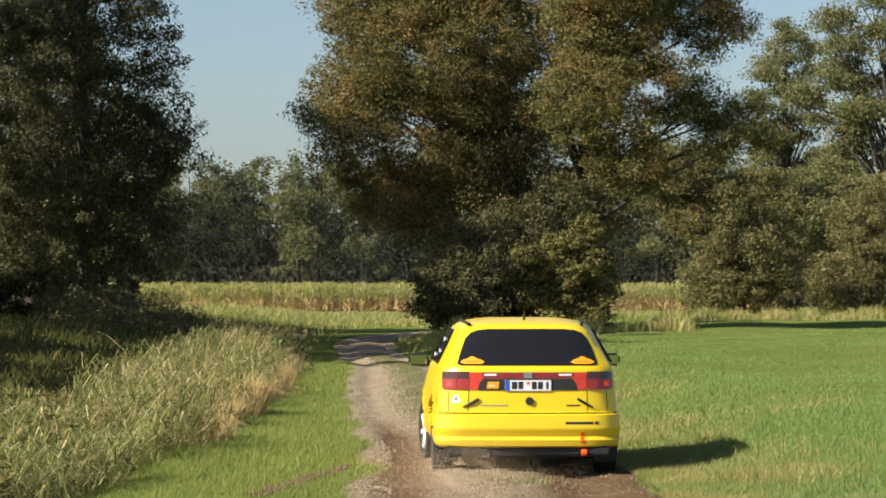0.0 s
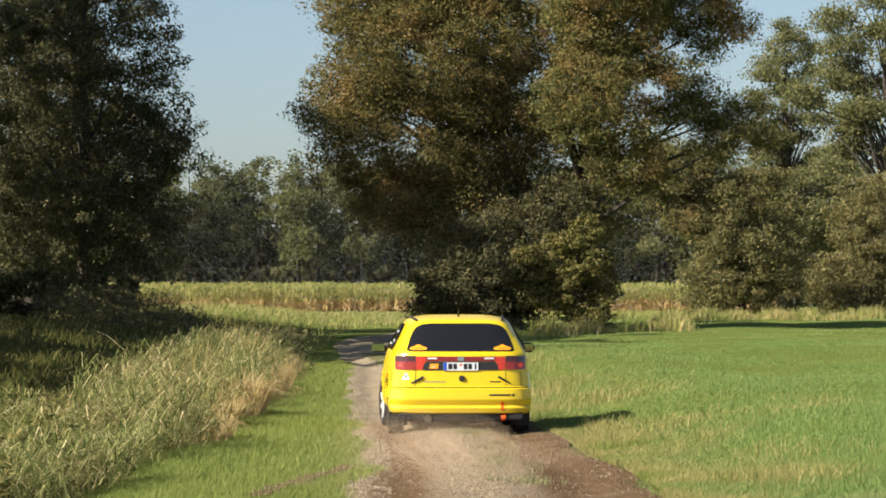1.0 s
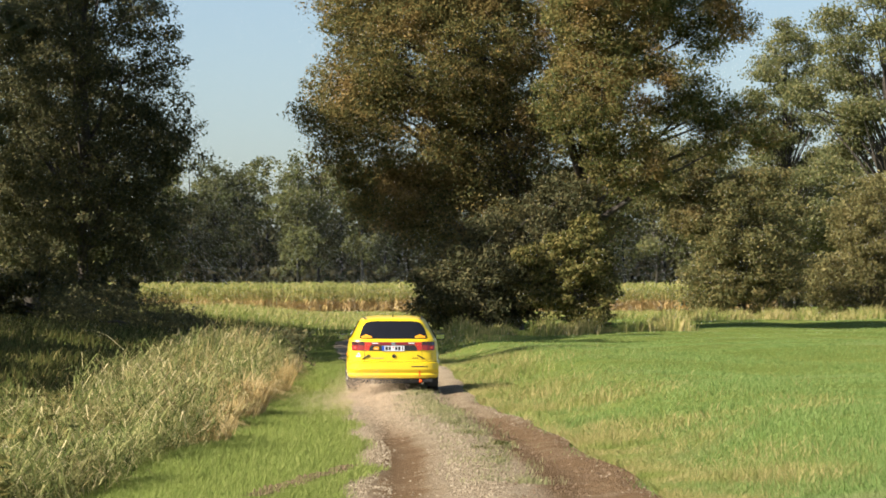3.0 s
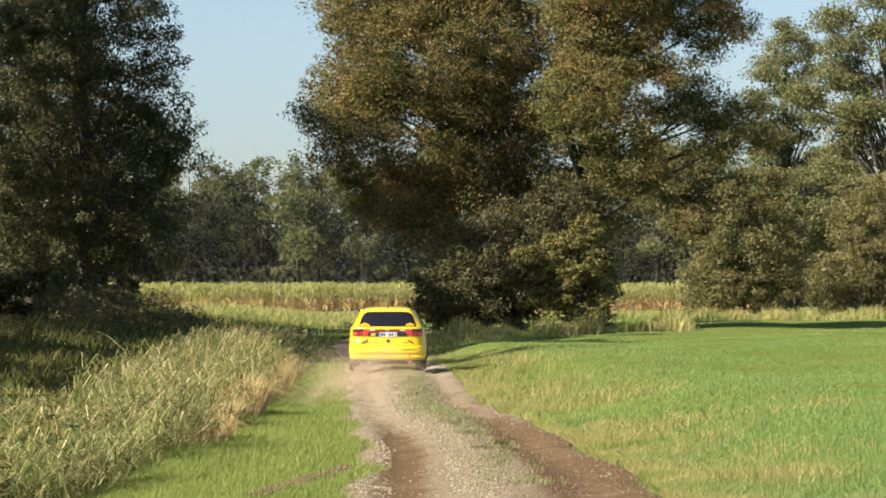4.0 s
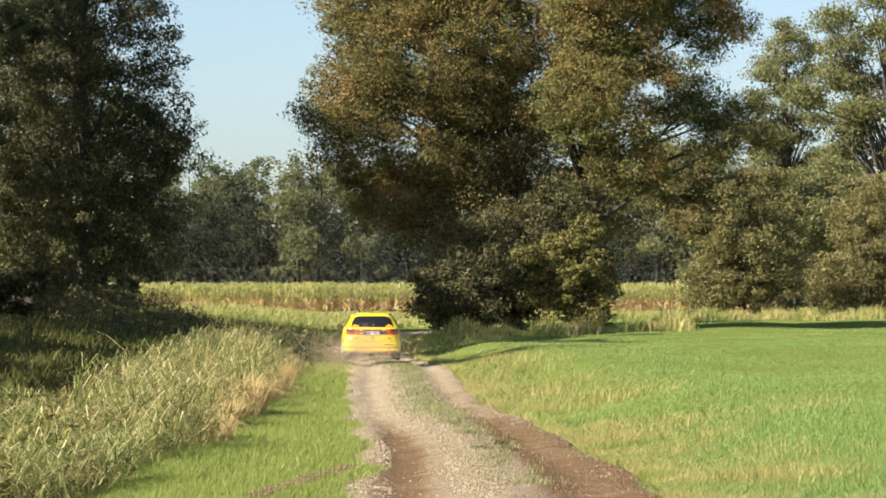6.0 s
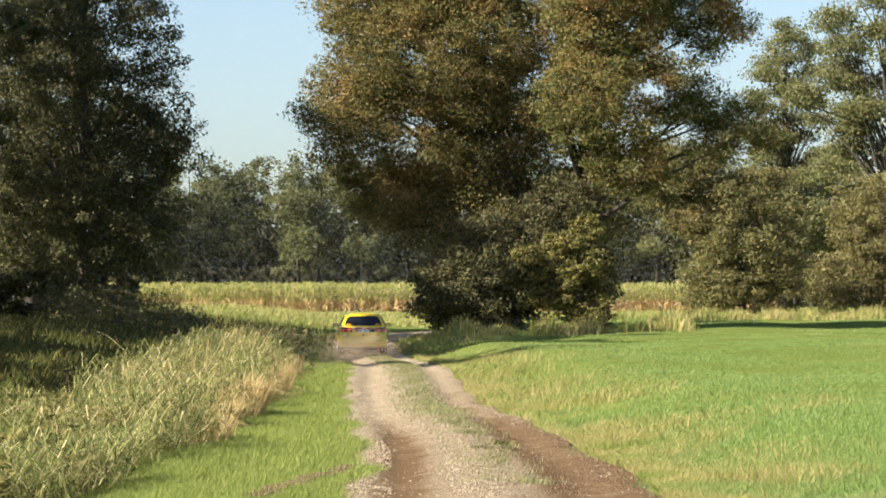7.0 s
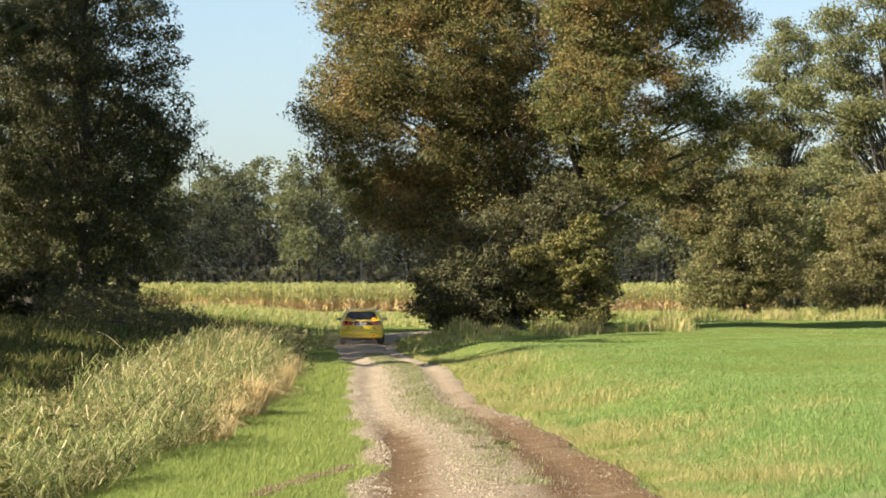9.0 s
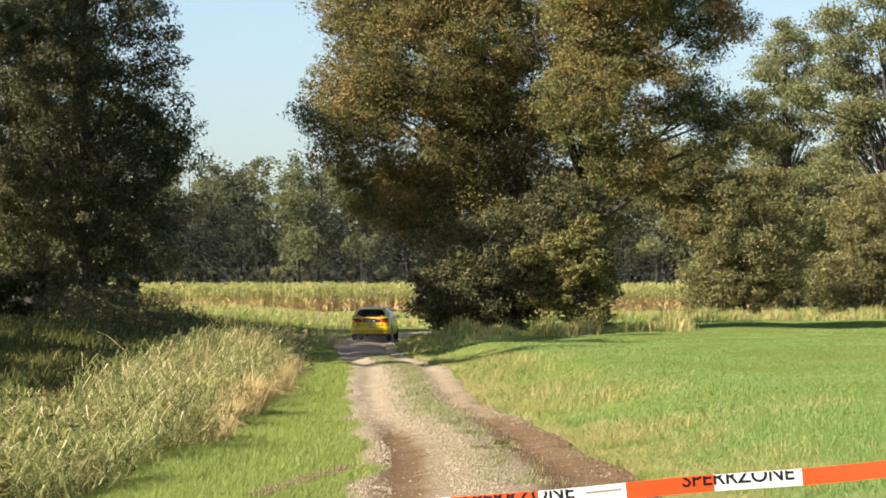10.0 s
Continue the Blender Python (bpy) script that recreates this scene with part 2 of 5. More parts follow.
def raw_mesh(name, V, F, mats=(), index=None, smooth=False):
    """A mesh from arrays: vertices and faces that all have the same number of corners."""
    me = bpy.data.meshes.new(name)
    V, F = np.asarray(V, np.float32), np.asarray(F, np.int32)
    me.vertices.add(len(V))
    me.vertices.foreach_set("co", V.ravel())
    me.loops.add(F.size)
    me.loops.foreach_set("vertex_index", F.ravel())
    me.polygons.add(len(F))
    me.polygons.foreach_set("loop_start", np.arange(0, F.size, F.shape[1], dtype=np.int32))
    if index is not None:
        me.polygons.foreach_set("material_index", np.asarray(index, np.int32))
    me.update(calc_edges=True)
    me.validate()
    me.polygons.foreach_set("use_smooth", np.full(len(me.polygons), smooth))
    for m in mats:
        me.materials.append(m)
    return me


def spaced(*runs):
    out = []
    for a, b, n in runs:
        out += list(np.linspace(a, b, n, endpoint=False))
    return np.array(out + [runs[-1][1]])


def ground_height(X, Y):
    u = X - smooth_interp(Y, CENTRE)
    under = (np.abs(u) < half_road(Y) - 0.06) & (Y > 12) & (Y < 166)
    return land(X, Y) - 0.09 * under


gx = spaced((-2500, -200, 8), (-200, -40, 16), (-40, -14, 20), (-14, 14, 90), (14, 40, 20), (40, 200, 16), (200, 2500, 8))
gy = spaced((-300, 0, 10), (0, 20, 10), (20, 170, 220), (170, 420, 50), (420, 4500, 14))
ground = new("ground", grid_mesh("ground", gx, gy, ground_height))
ground.data.materials.append(M_GROUND)
tagged(ground, "green grassland with short and rough grass reaching the horizon", "ground", kind="structure")


def road_height(x, y, v):
    """Surface of the track; v runs from -1 to 1 across it."""
    rut = np.exp(-((np.abs(v) - 0.56) / 0.17) ** 2)
    return land(x, y) - 0.05 * rut + 0.03 * np.exp(-(v / 0.25) ** 2) - 0.035 * np.abs(v) ** 8 + 0.006


def build_road():
    ys = np.arange(14, 167, 0.16)
    us = np.linspace(-1, 1, 35)
    U, Y = np.meshgrid(us, ys)
    H = half_road(Y)
    rng = np.random.default_rng(3)
    wob = np.sin(Y * 1.7 + np.sign(U) * 2) * 0.06 + np.sin(Y * 0.63 + np.sign(U)) * 0.08
    X = smooth_interp(Y, CENTRE) + U * (H + wob * np.abs(U))
    rut = np.exp(-((np.abs(U) - 0.56) / 0.17) ** 2)
    Z = road_height(X, Y, U)
    Z += rng.normal(0, 0.004, Z.shape)
    nx, ny = len(us), len(ys)
    i = np.arange((ny - 1) * (nx - 1))
    a = (i // (nx - 1)) * nx + i % (nx - 1)
    me = raw_mesh("road", np.stack([X, Y, Z], -1).reshape(-1, 3), np.stack([a, a + 1, a + nx + 1, a + nx], -1), (M_ROAD,), smooth=True)
    near = sstep(47, 33, Y)
    soil = rut * (0.15 + 1.0 * near) + 0.22 * near + 0.75 * near * sstep(0.15, 0.45, U) * sstep(1.0, 0.85, U) + 0.5 * sstep(0.2, 0.6, U) * sstep(80, 45, Y)
    at = me.attributes.new("soil", "FLOAT", "POINT")
    at.data.foreach_set("value", np.clip(soil, 0, 1).astype(np.float32).ravel())
    return tagged(new("road", me), "tan gravel farm track with brown wheel ruts", "road", kind="structure")


road = build_road()


# ================= plant building =================
def unit(v):
    return v / np.maximum(np.linalg.norm(v, axis=-1, keepdims=True), 1e-6)


def leaves(centres, outward, size, rng, up=0.45, out=0.7, aspect=0.62):
    """Pointed leaves, one island each."""
    n = len(centres)
    nor = unit(rng.normal(size=(n, 3)) + out * outward + np.array([0, 0, up]))
    t = unit(np.cross(nor, rng.normal(size=(n, 3))))
    b = np.cross(nor, t)
    s = size * rng.uniform(0.6, 1.35, (n, 1))
    V = np.stack([centres - t * s - b * s * aspect, centres - t * s + b * s * aspect, centres + t * s], 1).reshape(-1, 3)
    return V, np.arange(n * 3).reshape(-1, 3)


def tube(points, radii, sides=7):
    """Tapered tube through the points."""
    P, R = np.asarray(points, float), np.asarray(radii, float)
    V = []
    for i, p in enumerate(P):
        d = unit(P[min(i + 1, len(P) - 1)] - P[max(i - 1, 0)])
        s = unit(np.cross(d, (0.3, 1.0, 0.2)))
        w = np.cross(d, s)
        for k in range(sides):
            a = 2 * math.pi * k / sides
            V.append(p + (s * math.cos(a) + w * math.sin(a)) * R[i])
    F = [(i * sides + k, i * sides + (k + 1) % sides, (i + 1) * sides + (k + 1) % sides, (i + 1) * sides + k)
         for i in range(len(P) - 1) for k in range(sides)]
    return np.array(V), np.array(F)


def join(parts):
    Vs, Fs, o = [], [], 0
    for V, F in parts:
        Vs.append(V)
        Fs.append(F + o)
        o += len(V)
    return np.concatenate(Vs), np.concatenate(Fs)


def part(name, me, parent, label="", m=None):
    ob = new(name, me)
    ob.parent = parent
    if m is not None:
        ob.matrix_basis = m
    if label:
        ob["label"] = label
    return ob


def crown_leaves(blobs, n_leaves, size, rng, clump=1.0, flat=0.6, shell=0.5, per=110):
    """Leaves in clumps that fill ellipsoids (x, y, z, rx, ry, rz). Returns leaf arrays and the clumps' centres."""
    vol = np.array([b[3] * b[4] * b[5] for b in blobs]) ** 0.75
    vol = vol / vol.sum()
    cl = []
    total = max(20, int(n_leaves / per))
    for b, v in zip(blobs, vol):
        k = max(3, int(total * v))
        d = unit(rng.normal(size=(k, 3)))
        r = rng.uniform(shell, 1.0, (k, 1)) ** 0.7 * rng.uniform(0.82, 1.12, (k, 1))
        cl.append(np.array(b[:3]) + d * r * np.array(b[3:]))
    cl = np.concatenate(cl)
    each = n_leaves // len(cl)
    cr = clump * rng.uniform(0.55, 1.3, (len(cl), 1, 1))
    d = unit(rng.normal(size=(len(cl), each, 3)))
    off = d * rng.uniform(0.15, 1.0, (len(cl), each, 1)) ** 0.6 * cr * np.array([1, 1, flat])
    C = (cl[:, None] + off).reshape(-1, 3)
    return C, d.reshape(-1, 3), cl


def tree(name, x, y, height, blobs, n_leaves, size, mat, seed, label, trunk_r=0.3, clump=1.0, flat=0.6, shell=0.5, limbs=26, group="", lean=0.0, trunk_top=0.85, category="tree"):
    """A tree at x, y; blobs are given from its foot."""
    rng = np.random.default_rng(seed)
    foot = float(land(x, y)) - 0.1
    th = tagged(new(name), label, category, group)
    th.matrix_basis = pose(x, y, foot)
    C, out, cl = crown_leaves(blobs, n_leaves, size, rng, clump, flat, shell)
    keep = C[:, 2] > 0.15
    V, F = leaves(C[keep], out[keep], size, rng)
    part("crown", raw_mesh("crown", V, F, (mat,)), th)
    top = height * trunk_top
    zs = np.linspace(0, top, 9)
    path = np.stack([lean * zs + 0.12 * np.sin(zs * 0.8 + seed), 0.1 * np.cos(zs * 0.7 + seed), zs], -1)
    rad = trunk_r * (1 - 0.85 * zs / top) * (1 + 0.5 * np.exp(-zs * 2.5))
    pick = rng.choice(len(cl), min(limbs, len(cl)), replace=False)
    for j in pick:
        e = cl[j]
        h = np.clip(e[2] * rng.uniform(0.45, 0.75), 0.4, top * 0.95)
        s = np.array([np.interp(h, zs, path[:, 0]), np.interp(h, zs, path[:, 1]), h])
        mid = (s + e) / 2 + rng.normal(0, 0.25, 3) + np.array([0, 0, 0.08 * np.linalg.norm(e - s)])
        r0 = max(0.03, 0.5 * float(np.interp(h, zs, rad)))
        V, F = tube([s, mid, e], [r0, r0 * 0.6, 0.012], 5)
        part("limb", raw_mesh("limb", V, F, (M_BARK,), smooth=True), th)
    V, F = tube(path, rad, 9)
    part("trunk", raw_mesh("trunk", V, F, (M_BARK,), smooth=True), th)
    return th


def blades(x, y, h, w, rng, lean=0.35, wind=(0.25, 0.05), dz=0.0, droop=0.35):
    """Grass blades of two pieces, bent at the middle."""
    n = len(x)
    z = land(x, y) - 0.02 + dz
    root = np.stack([x, y, z], -1)
    a = rng.uniform(0, 2 * math.pi, n)
    side = np.stack([np.cos(a), np.sin(a), np.zeros(n)], -1) * (w * 0.5)[:, None]
    d = rng.normal(0, lean, (n, 2)) + np.array(wind)
    d = d / np.maximum(1.0, np.linalg.norm(d, axis=1, keepdims=True) / 0.85)
    mid = root + np.concatenate([d * 0.35, np.full((n, 1), 0.58)], 1) * h[:, None]
    tip = root + np.concatenate([d * 1.05, (1.0 - droop * np.linalg.norm(d, axis=1, keepdims=True))], 1) * h[:, None]
    V = np.stack([root - side, root + side, mid + side * 0.75, mid - side * 0.75, tip + side * 0.12, tip - side * 0.12], 1).reshape(-1, 3)
    o = np.arange(n)[:, None] * 6
    F = np.concatenate([o + np.array([0, 1, 2, 3]), o + np.array([3, 2, 4, 5])], 1).reshape(-1, 4)
    return V, F


def short_blades(x, y, h, w, rng, lean=0.4, wind=(0.2, 0.05)):
    """Short grass: one pointed blade each."""
    n = len(x)
    root = np.stack([x, y, land(x, y) - 0.01], -1)
    a = rng.uniform(0, 2 * math.pi, n)
    side = np.stack([np.cos(a), np.sin(a), np.zeros(n)], -1) * (w * 0.6)[:, None]
    d = rng.normal(0, lean, (n, 2)) + np.array(wind)
    tip = root + np.concatenate([d, np.ones((n, 1))], 1) * h[:, None]
    return np.stack([root - side, root + side, tip], 1).reshape(-1, 3), np.arange(n * 3).reshape(-1, 3)


def stuff(name, me, label, category):
    return tagged(new(name, me), label, category, kind="stuff")


def scatter(n, y0, y1, rng, power=1.6):
    """Distances from y0 to y1, thicker near by."""
    return y0 + (y1 - y0) * rng.uniform(0, 1, n) ** power


def by_reach(n, y0, y1, rng):
    """Distances from y0 to y1, thinning out with the square of the reach."""
    return 1.0 / (1.0 / y1 + rng.uniform(0, 1, n) * (1.0 / y0 - 1.0 / y1))


def view_half(y):
    return 0.134 * y + 0.6

# ================= grass =================
def build_meadow():
    rng = np.random.default_rng(11)
    n = 410000
    y = np.concatenate([by_reach(270000, 18, 165, rng), scatter(n - 270000, 18, 165, rng, 1.5)])
    c = smooth_interp(y, CENTRE)
    u = rng.uniform(0, 1, n)
    x0 = c + half_road(y) + 0.06 + 0.1 * np.sin(y * 1.1) + rng.normal(0, 0.1, n)
    x = x0 + u * np.maximum(view_half(y) - x0, 0.5)
    far = 0.6 + y / 60
    lush = 0.75 + 0.35 * np.sin(x * 1.7 + 2 * np.sin(y * 0.5)) * np.sin(y * 0.9 + x * 0.4)
    h = rng.uniform(0.03, 0.085, n) * (0.85 + 0.12 * far) * lush
    w = rng.uniform(0.0035, 0.0065, n) * (0.3 + 0.75 * far)
    V, F = short_blades(x, y, h, w, rng, 0.5)
    stuff("meadow_grass", raw_mesh("meadow_grass", V, F, (M_MEADOW,)), "short bright green meadow grass beside the track", "grass")
    # rough straw-coloured strip on the bank between track and meadow
    n = 110000
    y = by_reach(n, 24, 130, rng)
    c = smooth_interp(y, CENTRE)
    x = c + half_road(y) - 0.10 + np.abs(rng.normal(0.0, 0.55, n)) * rng.choice([0.5, 1.2, 2.6], n)
    patch = np.sin(y * 0.55 + 1.0) + np.sin(y * 0.23 + x) + rng.normal(0, 0.8, n)
    k = patch > -0.6
    x, y = x[k], y[k]
    tuss = 0.45 + 0.8 * sstep(-0.1, 0.9, np.sin(x * 3.3 + 1.5 * np.sin(y * 0.7)) * np.sin(y * 1.05 + 0.8 * np.sin(x * 2)))
    h = rng.uniform(0.05, 0.16, len(x)) * tuss
    V, F = short_blades(x, y, h, rng.uniform(0.004, 0.008, len(x)) * (0.5 + y / 60), rng, 0.7)
    stuff("bank_grass", raw_mesh("bank_grass", V, F, (M_BANK,)), "rough straw-tinged grass on the track's bank", "grass")


def build_verge():
    rng = np.random.default_rng(12)
    n = 170000
    y = np.concatenate([by_reach(120000, 23.5, 120, rng), scatter(n - 120000, 23.5, 120, rng, 1.5)])
    c = smooth_interp(y, CENTRE)
    right = c - half_road(y) + 0.10 + 0.08 * np.sin(y * 1.3) + rng.normal(0, 0.05, n)
    left = np.full(n, -3.4) - 0.02 * (y - 25)
    x = right + rng.uniform(0, 1, n) * (left - right)
    h = rng.uniform(0.03, 0.075, n) * (1 + y / 160)
    V, F = short_blades(x, y, h, rng.uniform(0.0035, 0.0065, n) * (0.4 + y / 55), rng)
    stuff("verge_grass", raw_mesh("verge_grass", V, F, (M_VERGE,)), "fresh green mown verge grass along the track", "grass")
    # grass on the ridge between the ruts, with gaps
    n = 36000
    y = scatter(n, 27, 110, rng, 1.3)
    x = smooth_interp(y, CENTRE) + rng.normal(0.10, 0.17, n)
    dens = 0.25 + 0.75 * sstep(36, 46, y) + 0.5 * (np.sin(y * 1.9) > 0.75)
    k = rng.uniform(0, 1, n) < dens * (0.4 + 0.6 * (np.sin(y * 0.8 + 3 * np.sin(x * 5)) > -0.3))
    x, y = x[k], y[k]
    V, F = blades(x, y, rng.uniform(0.03, 0.08, len(x)), rng.uniform(0.005, 0.009, len(x)) * (0.5 + y / 60), rng, 0.6, dz=0.03)
    stuff("ridge_grass", raw_mesh("ridge_grass", V, F, (M_RIDGE,)), "thin grass growing between the wheel ruts", "grass")


# foot of the reeds along the verge: distance and sideways place
REED_EDGE = ((22, 26, 29, 33, 41, 50, 58, 70, 82, 92), (-2.9, -2.6, -2.3, -2.3, -2.4, -2.6, -2.85, -3.3, -3.75, -4.2))


def build_reeds():
    rng = np.random.default_rng(13)
    k = 2150
    ty = np.concatenate([scatter(1450, 22, 92, rng, 1.2), by_reach(k - 1450, 22, 86, rng)])
    edge = np.interp(ty, REED_EDGE[0], REED_EDGE[1]) - 0.28 + 0.14 * np.sin(ty * 0.8) + 0.12 * np.sin(ty * 2.1)
    wide = 2.0 - 0.6 * sstep(55, 90, ty)
    deep = rng.uniform(0, 1, k) ** 0.95
    tx = edge - deep * wide
    lump = 0.58 + 0.60 * sstep(-0.7, 0.9, np.sin(tx * 3.4 + 1.1 * np.sin(ty * 0.35)) + np.sin(ty * 0.75 + 1.2 * np.sin(tx * 1.4)))
    th = rng.uniform(0.62, 1.0, k) * (0.60 + 0.28 * sstep(26, 36, ty) + 0.26 * sstep(38, 60, ty)) * (0.78 + 0.22 * sstep(0.0, 0.25, deep)) * (lump + (1.08 - lump) * 0.7 * sstep(60, 76, ty))
    each = 42
    j = np.repeat(np.arange(k), each)
    n = len(j)
    x, y = tx[j] + rng.normal(0, 0.11, n), ty[j] + rng.normal(0, 0.13, n)
    f = rng.uniform(0.0, 1.0, n) ** 0.75
    z = land(x, y) + th[j] * f * 0.86
    a = rng.uniform(0, 2 * math.pi, n)
    bend = rng.normal(0, 0.45, (k, 2))[j]
    d = np.stack([np.cos(a) + bend[:, 0] + 0.15, np.sin(a) + bend[:, 1], np.zeros(n)], -1)
    sd = np.stack([-np.sin(a), np.cos(a), np.zeros(n)], -1) * (rng.uniform(0.003, 0.007, n) * (0.75 + y / 110))[:, None]
    L = (rng.uniform(0.12, 0.40, n) * (0.8 + 0.4 * sstep(40, 65, y)))[:, None]
    rise = rng.uniform(-0.1, 0.75, (n, 1))
    p0 = np.stack([x, y, z], -1)
    p1 = p0 + d * L * 0.5 + np.array([0, 0, 1.0]) * L * rise
    p2 = p0 + d * L * 0.95 + np.array([0, 0, 1.0]) * L * (rise * rng.uniform(-0.3, 1.5, (n, 1)))
    V = np.stack([p0 - sd * 0.7, p0 + sd * 0.7, p1 + sd, p1 - sd, p2 + sd * 0.15, p2 - sd * 0.15], 1).reshape(-1, 3)
    o = np.arange(n)[:, None] * 6
    F = np.concatenate([o + np.array([0, 1, 2, 3]), o + np.array([3, 2, 4, 5])], 1).reshape(-1, 4)
    # thin stems that carry them
    j = np.repeat(np.arange(k), 3)
    m = len(j)
    sx, sy = tx[j] + rng.normal(0, 0.09, m), ty[j] + rng.normal(0, 0.1, m)
    V2, F2 = blades(sx, sy, th[j] * rng.uniform(0.7, 1.12, m), rng.uniform(0.004, 0.008, m) * (0.75 + sy / 110), rng, 0.22, rng.normal(0, 0.15, (k, 2))[j])
    V, F = join([(V, F), (V2, F2)])
    stuff("reed_bed", raw_mesh("reed_bed", V, F, (M_REED,)), "tall green and straw-coloured reeds in the ditch", "reeds")
    n = 420
    y = scatter(n, 34, 90, rng, 1.0)
    x = np.interp(y, REED_EDGE[0], REED_EDGE[1]) - 0.5 - rng.uniform(0, 1.3, n)
    V, F = blades(x, y, rng.uniform(0.95, 1.35, n) * (0.7 + 0.4 * sstep(34, 62, y)), rng.uniform(0.01, 0.016, n) * (0.7 + y / 110), rng, 0.2, (0.15, 0))
    stuff("reed_stems", raw_mesh("reed_stems", V, F, (M_STRAW,)), "single pale reed stems above the bed", "reeds")
    # leafy weeds among the reeds close by
    n = 26000
    y = scatter(n, 23, 50, rng, 1.2)
    x = -3.0 - rng.uniform(0, 1, n) * 2.0
    z = land(x, y) + rng.uniform(0.05, 0.62, n) * (0.55 + 0.45 * np.sin(x * 3 + y * 1.3))
    C = np.stack([x, y, z], -1)
    V, F = leaves(C, np.tile([0.1, -0.3, 0.5], (n, 1)), 0.045, rng, aspect=0.35)
    stuff("ditch_weeds", raw_mesh("ditch_weeds", V, F, (M_SHRUB,)), "leafy green weeds among the reeds", "weeds")
    # dry straw tufts
    for i, (tx, ty, hh, m) in enumerate(((-2.62, 43.5, 0.85, 1300), (-2.55, 36.0, 0.5, 420), (-2.75, 40.0, 0.7, 700), (-3.1, 62, 0.95, 300), (-3.5, 70, 1.0, 300), (-3.8, 80, 1.05, 300))):
        n = m
        x, y = tx + rng.normal(0, 0.18, n).clip(-0.35, 0.25), ty + rng.normal(0, 0.4, n)
        V, F = blades(x, y, rng.uniform(0.5, 1.0, n) * hh, rng.uniform(0.007, 0.016, n), rng, 0.55, (0.25, -0.15), droop=0.7)
        tagged(new("straw_tuft", raw_mesh("straw_tuft", V, F, (M_STRAW,))), "dry golden tuft of long grass at the ditch edge", "grass tuft", "straw tufts", "stuff")


def build_shaded_bank():
    rng = np.random.default_rng(14)
    n = 40000
    y = scatter(n, 48, 150, rng, 1.2)
    x0 = -4.6 - 0.012 * (y - 50)
    x = x0 - rng.uniform(0, 1, n) * (view_half(y) + x0 + 1.5).clip(1)
    h = rng.uniform(0.15, 0.5, n) * (0.5 + 0.7 * np.sin(x * 1.1 + y * 0.4) ** 2)
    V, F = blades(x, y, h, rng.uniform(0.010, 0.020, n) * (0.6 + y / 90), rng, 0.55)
    stuff("bank_rough_grass", raw_mesh("bank_rough_grass", V, F, (M_SHADEGRASS,)), "long rough grass coloured dark for the shade of the trees", "grass")
    # tall nettles at the foot of the row of trees, lower towards the track
    n = 16000
    x = -7.2 - 7.0 * rng.uniform(0, 1, n) ** 0.8
    y = 122 + rng.uniform(-6, 6, n)
    tall = 0.25 + 1.25 * sstep(-7.0, -10.5, x) * (0.8 + 0.2 * np.sin(x * 4.0 + y))
    z = land(x, y) + rng.uniform(0.0, 1.0, n) * tall
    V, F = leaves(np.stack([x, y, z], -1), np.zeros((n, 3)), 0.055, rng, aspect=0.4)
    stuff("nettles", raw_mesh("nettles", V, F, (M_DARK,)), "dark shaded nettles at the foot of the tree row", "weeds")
    # rough pale grass strip in front of the maize and round the tree's foot
    n = 60000
    y = rng.uniform(100, 282, n)
    x = rng.uniform(-1, 1, n) * (view_half(y) + 1)
    u = x - smooth_interp(y, CENTRE)
    k = ((np.abs(u) > 1.4) & ((y > 165) | (x < -4.4))) | (y > 190)
    k |= (y > 108) & (y < 165) & (u > 1.3) & (u < 4.5)
    x, y = x[k], y[k]
    V, F = short_blades(x, y, rng.uniform(0.12, 0.42, len(x)) * (1 - 0.6 * sstep(200, 260, y)), rng.uniform(0.015, 0.03, len(x)) * (y / 120), rng, 0.5)
    stuff("field_edge_grass", raw_mesh("field_edge_grass", V, F, (M_BANK,)), "pale rough grass at the edge of the maize", "grass")
    # tall dry weeds in front of the tree's foot
    n = 12000
    x = np.concatenate([rng.uniform(0.0, 9.5, 4000), rng.uniform(7, 27, n - 4000)])
    y = np.where(x < 9.5, 124 + 0.6 * x, 150 + 0.5 * x) + rng.normal(0, 1.6, n)
    clump = 0.5 + 0.5 * np.sin(x * 2.7) * np.sin(x * 1.1 + 1)
    V, F = blades(x, y, rng.uniform(0.3, 0.95, n) * (0.25 + 0.75 * clump), rng.uniform(0.02, 0.04, n), rng, 0.4)
    stuff("dry_weeds", raw_mesh("dry_weeds", V, F, (M_BANK,)), "tall dry weeds before the tree's foot", "weeds")


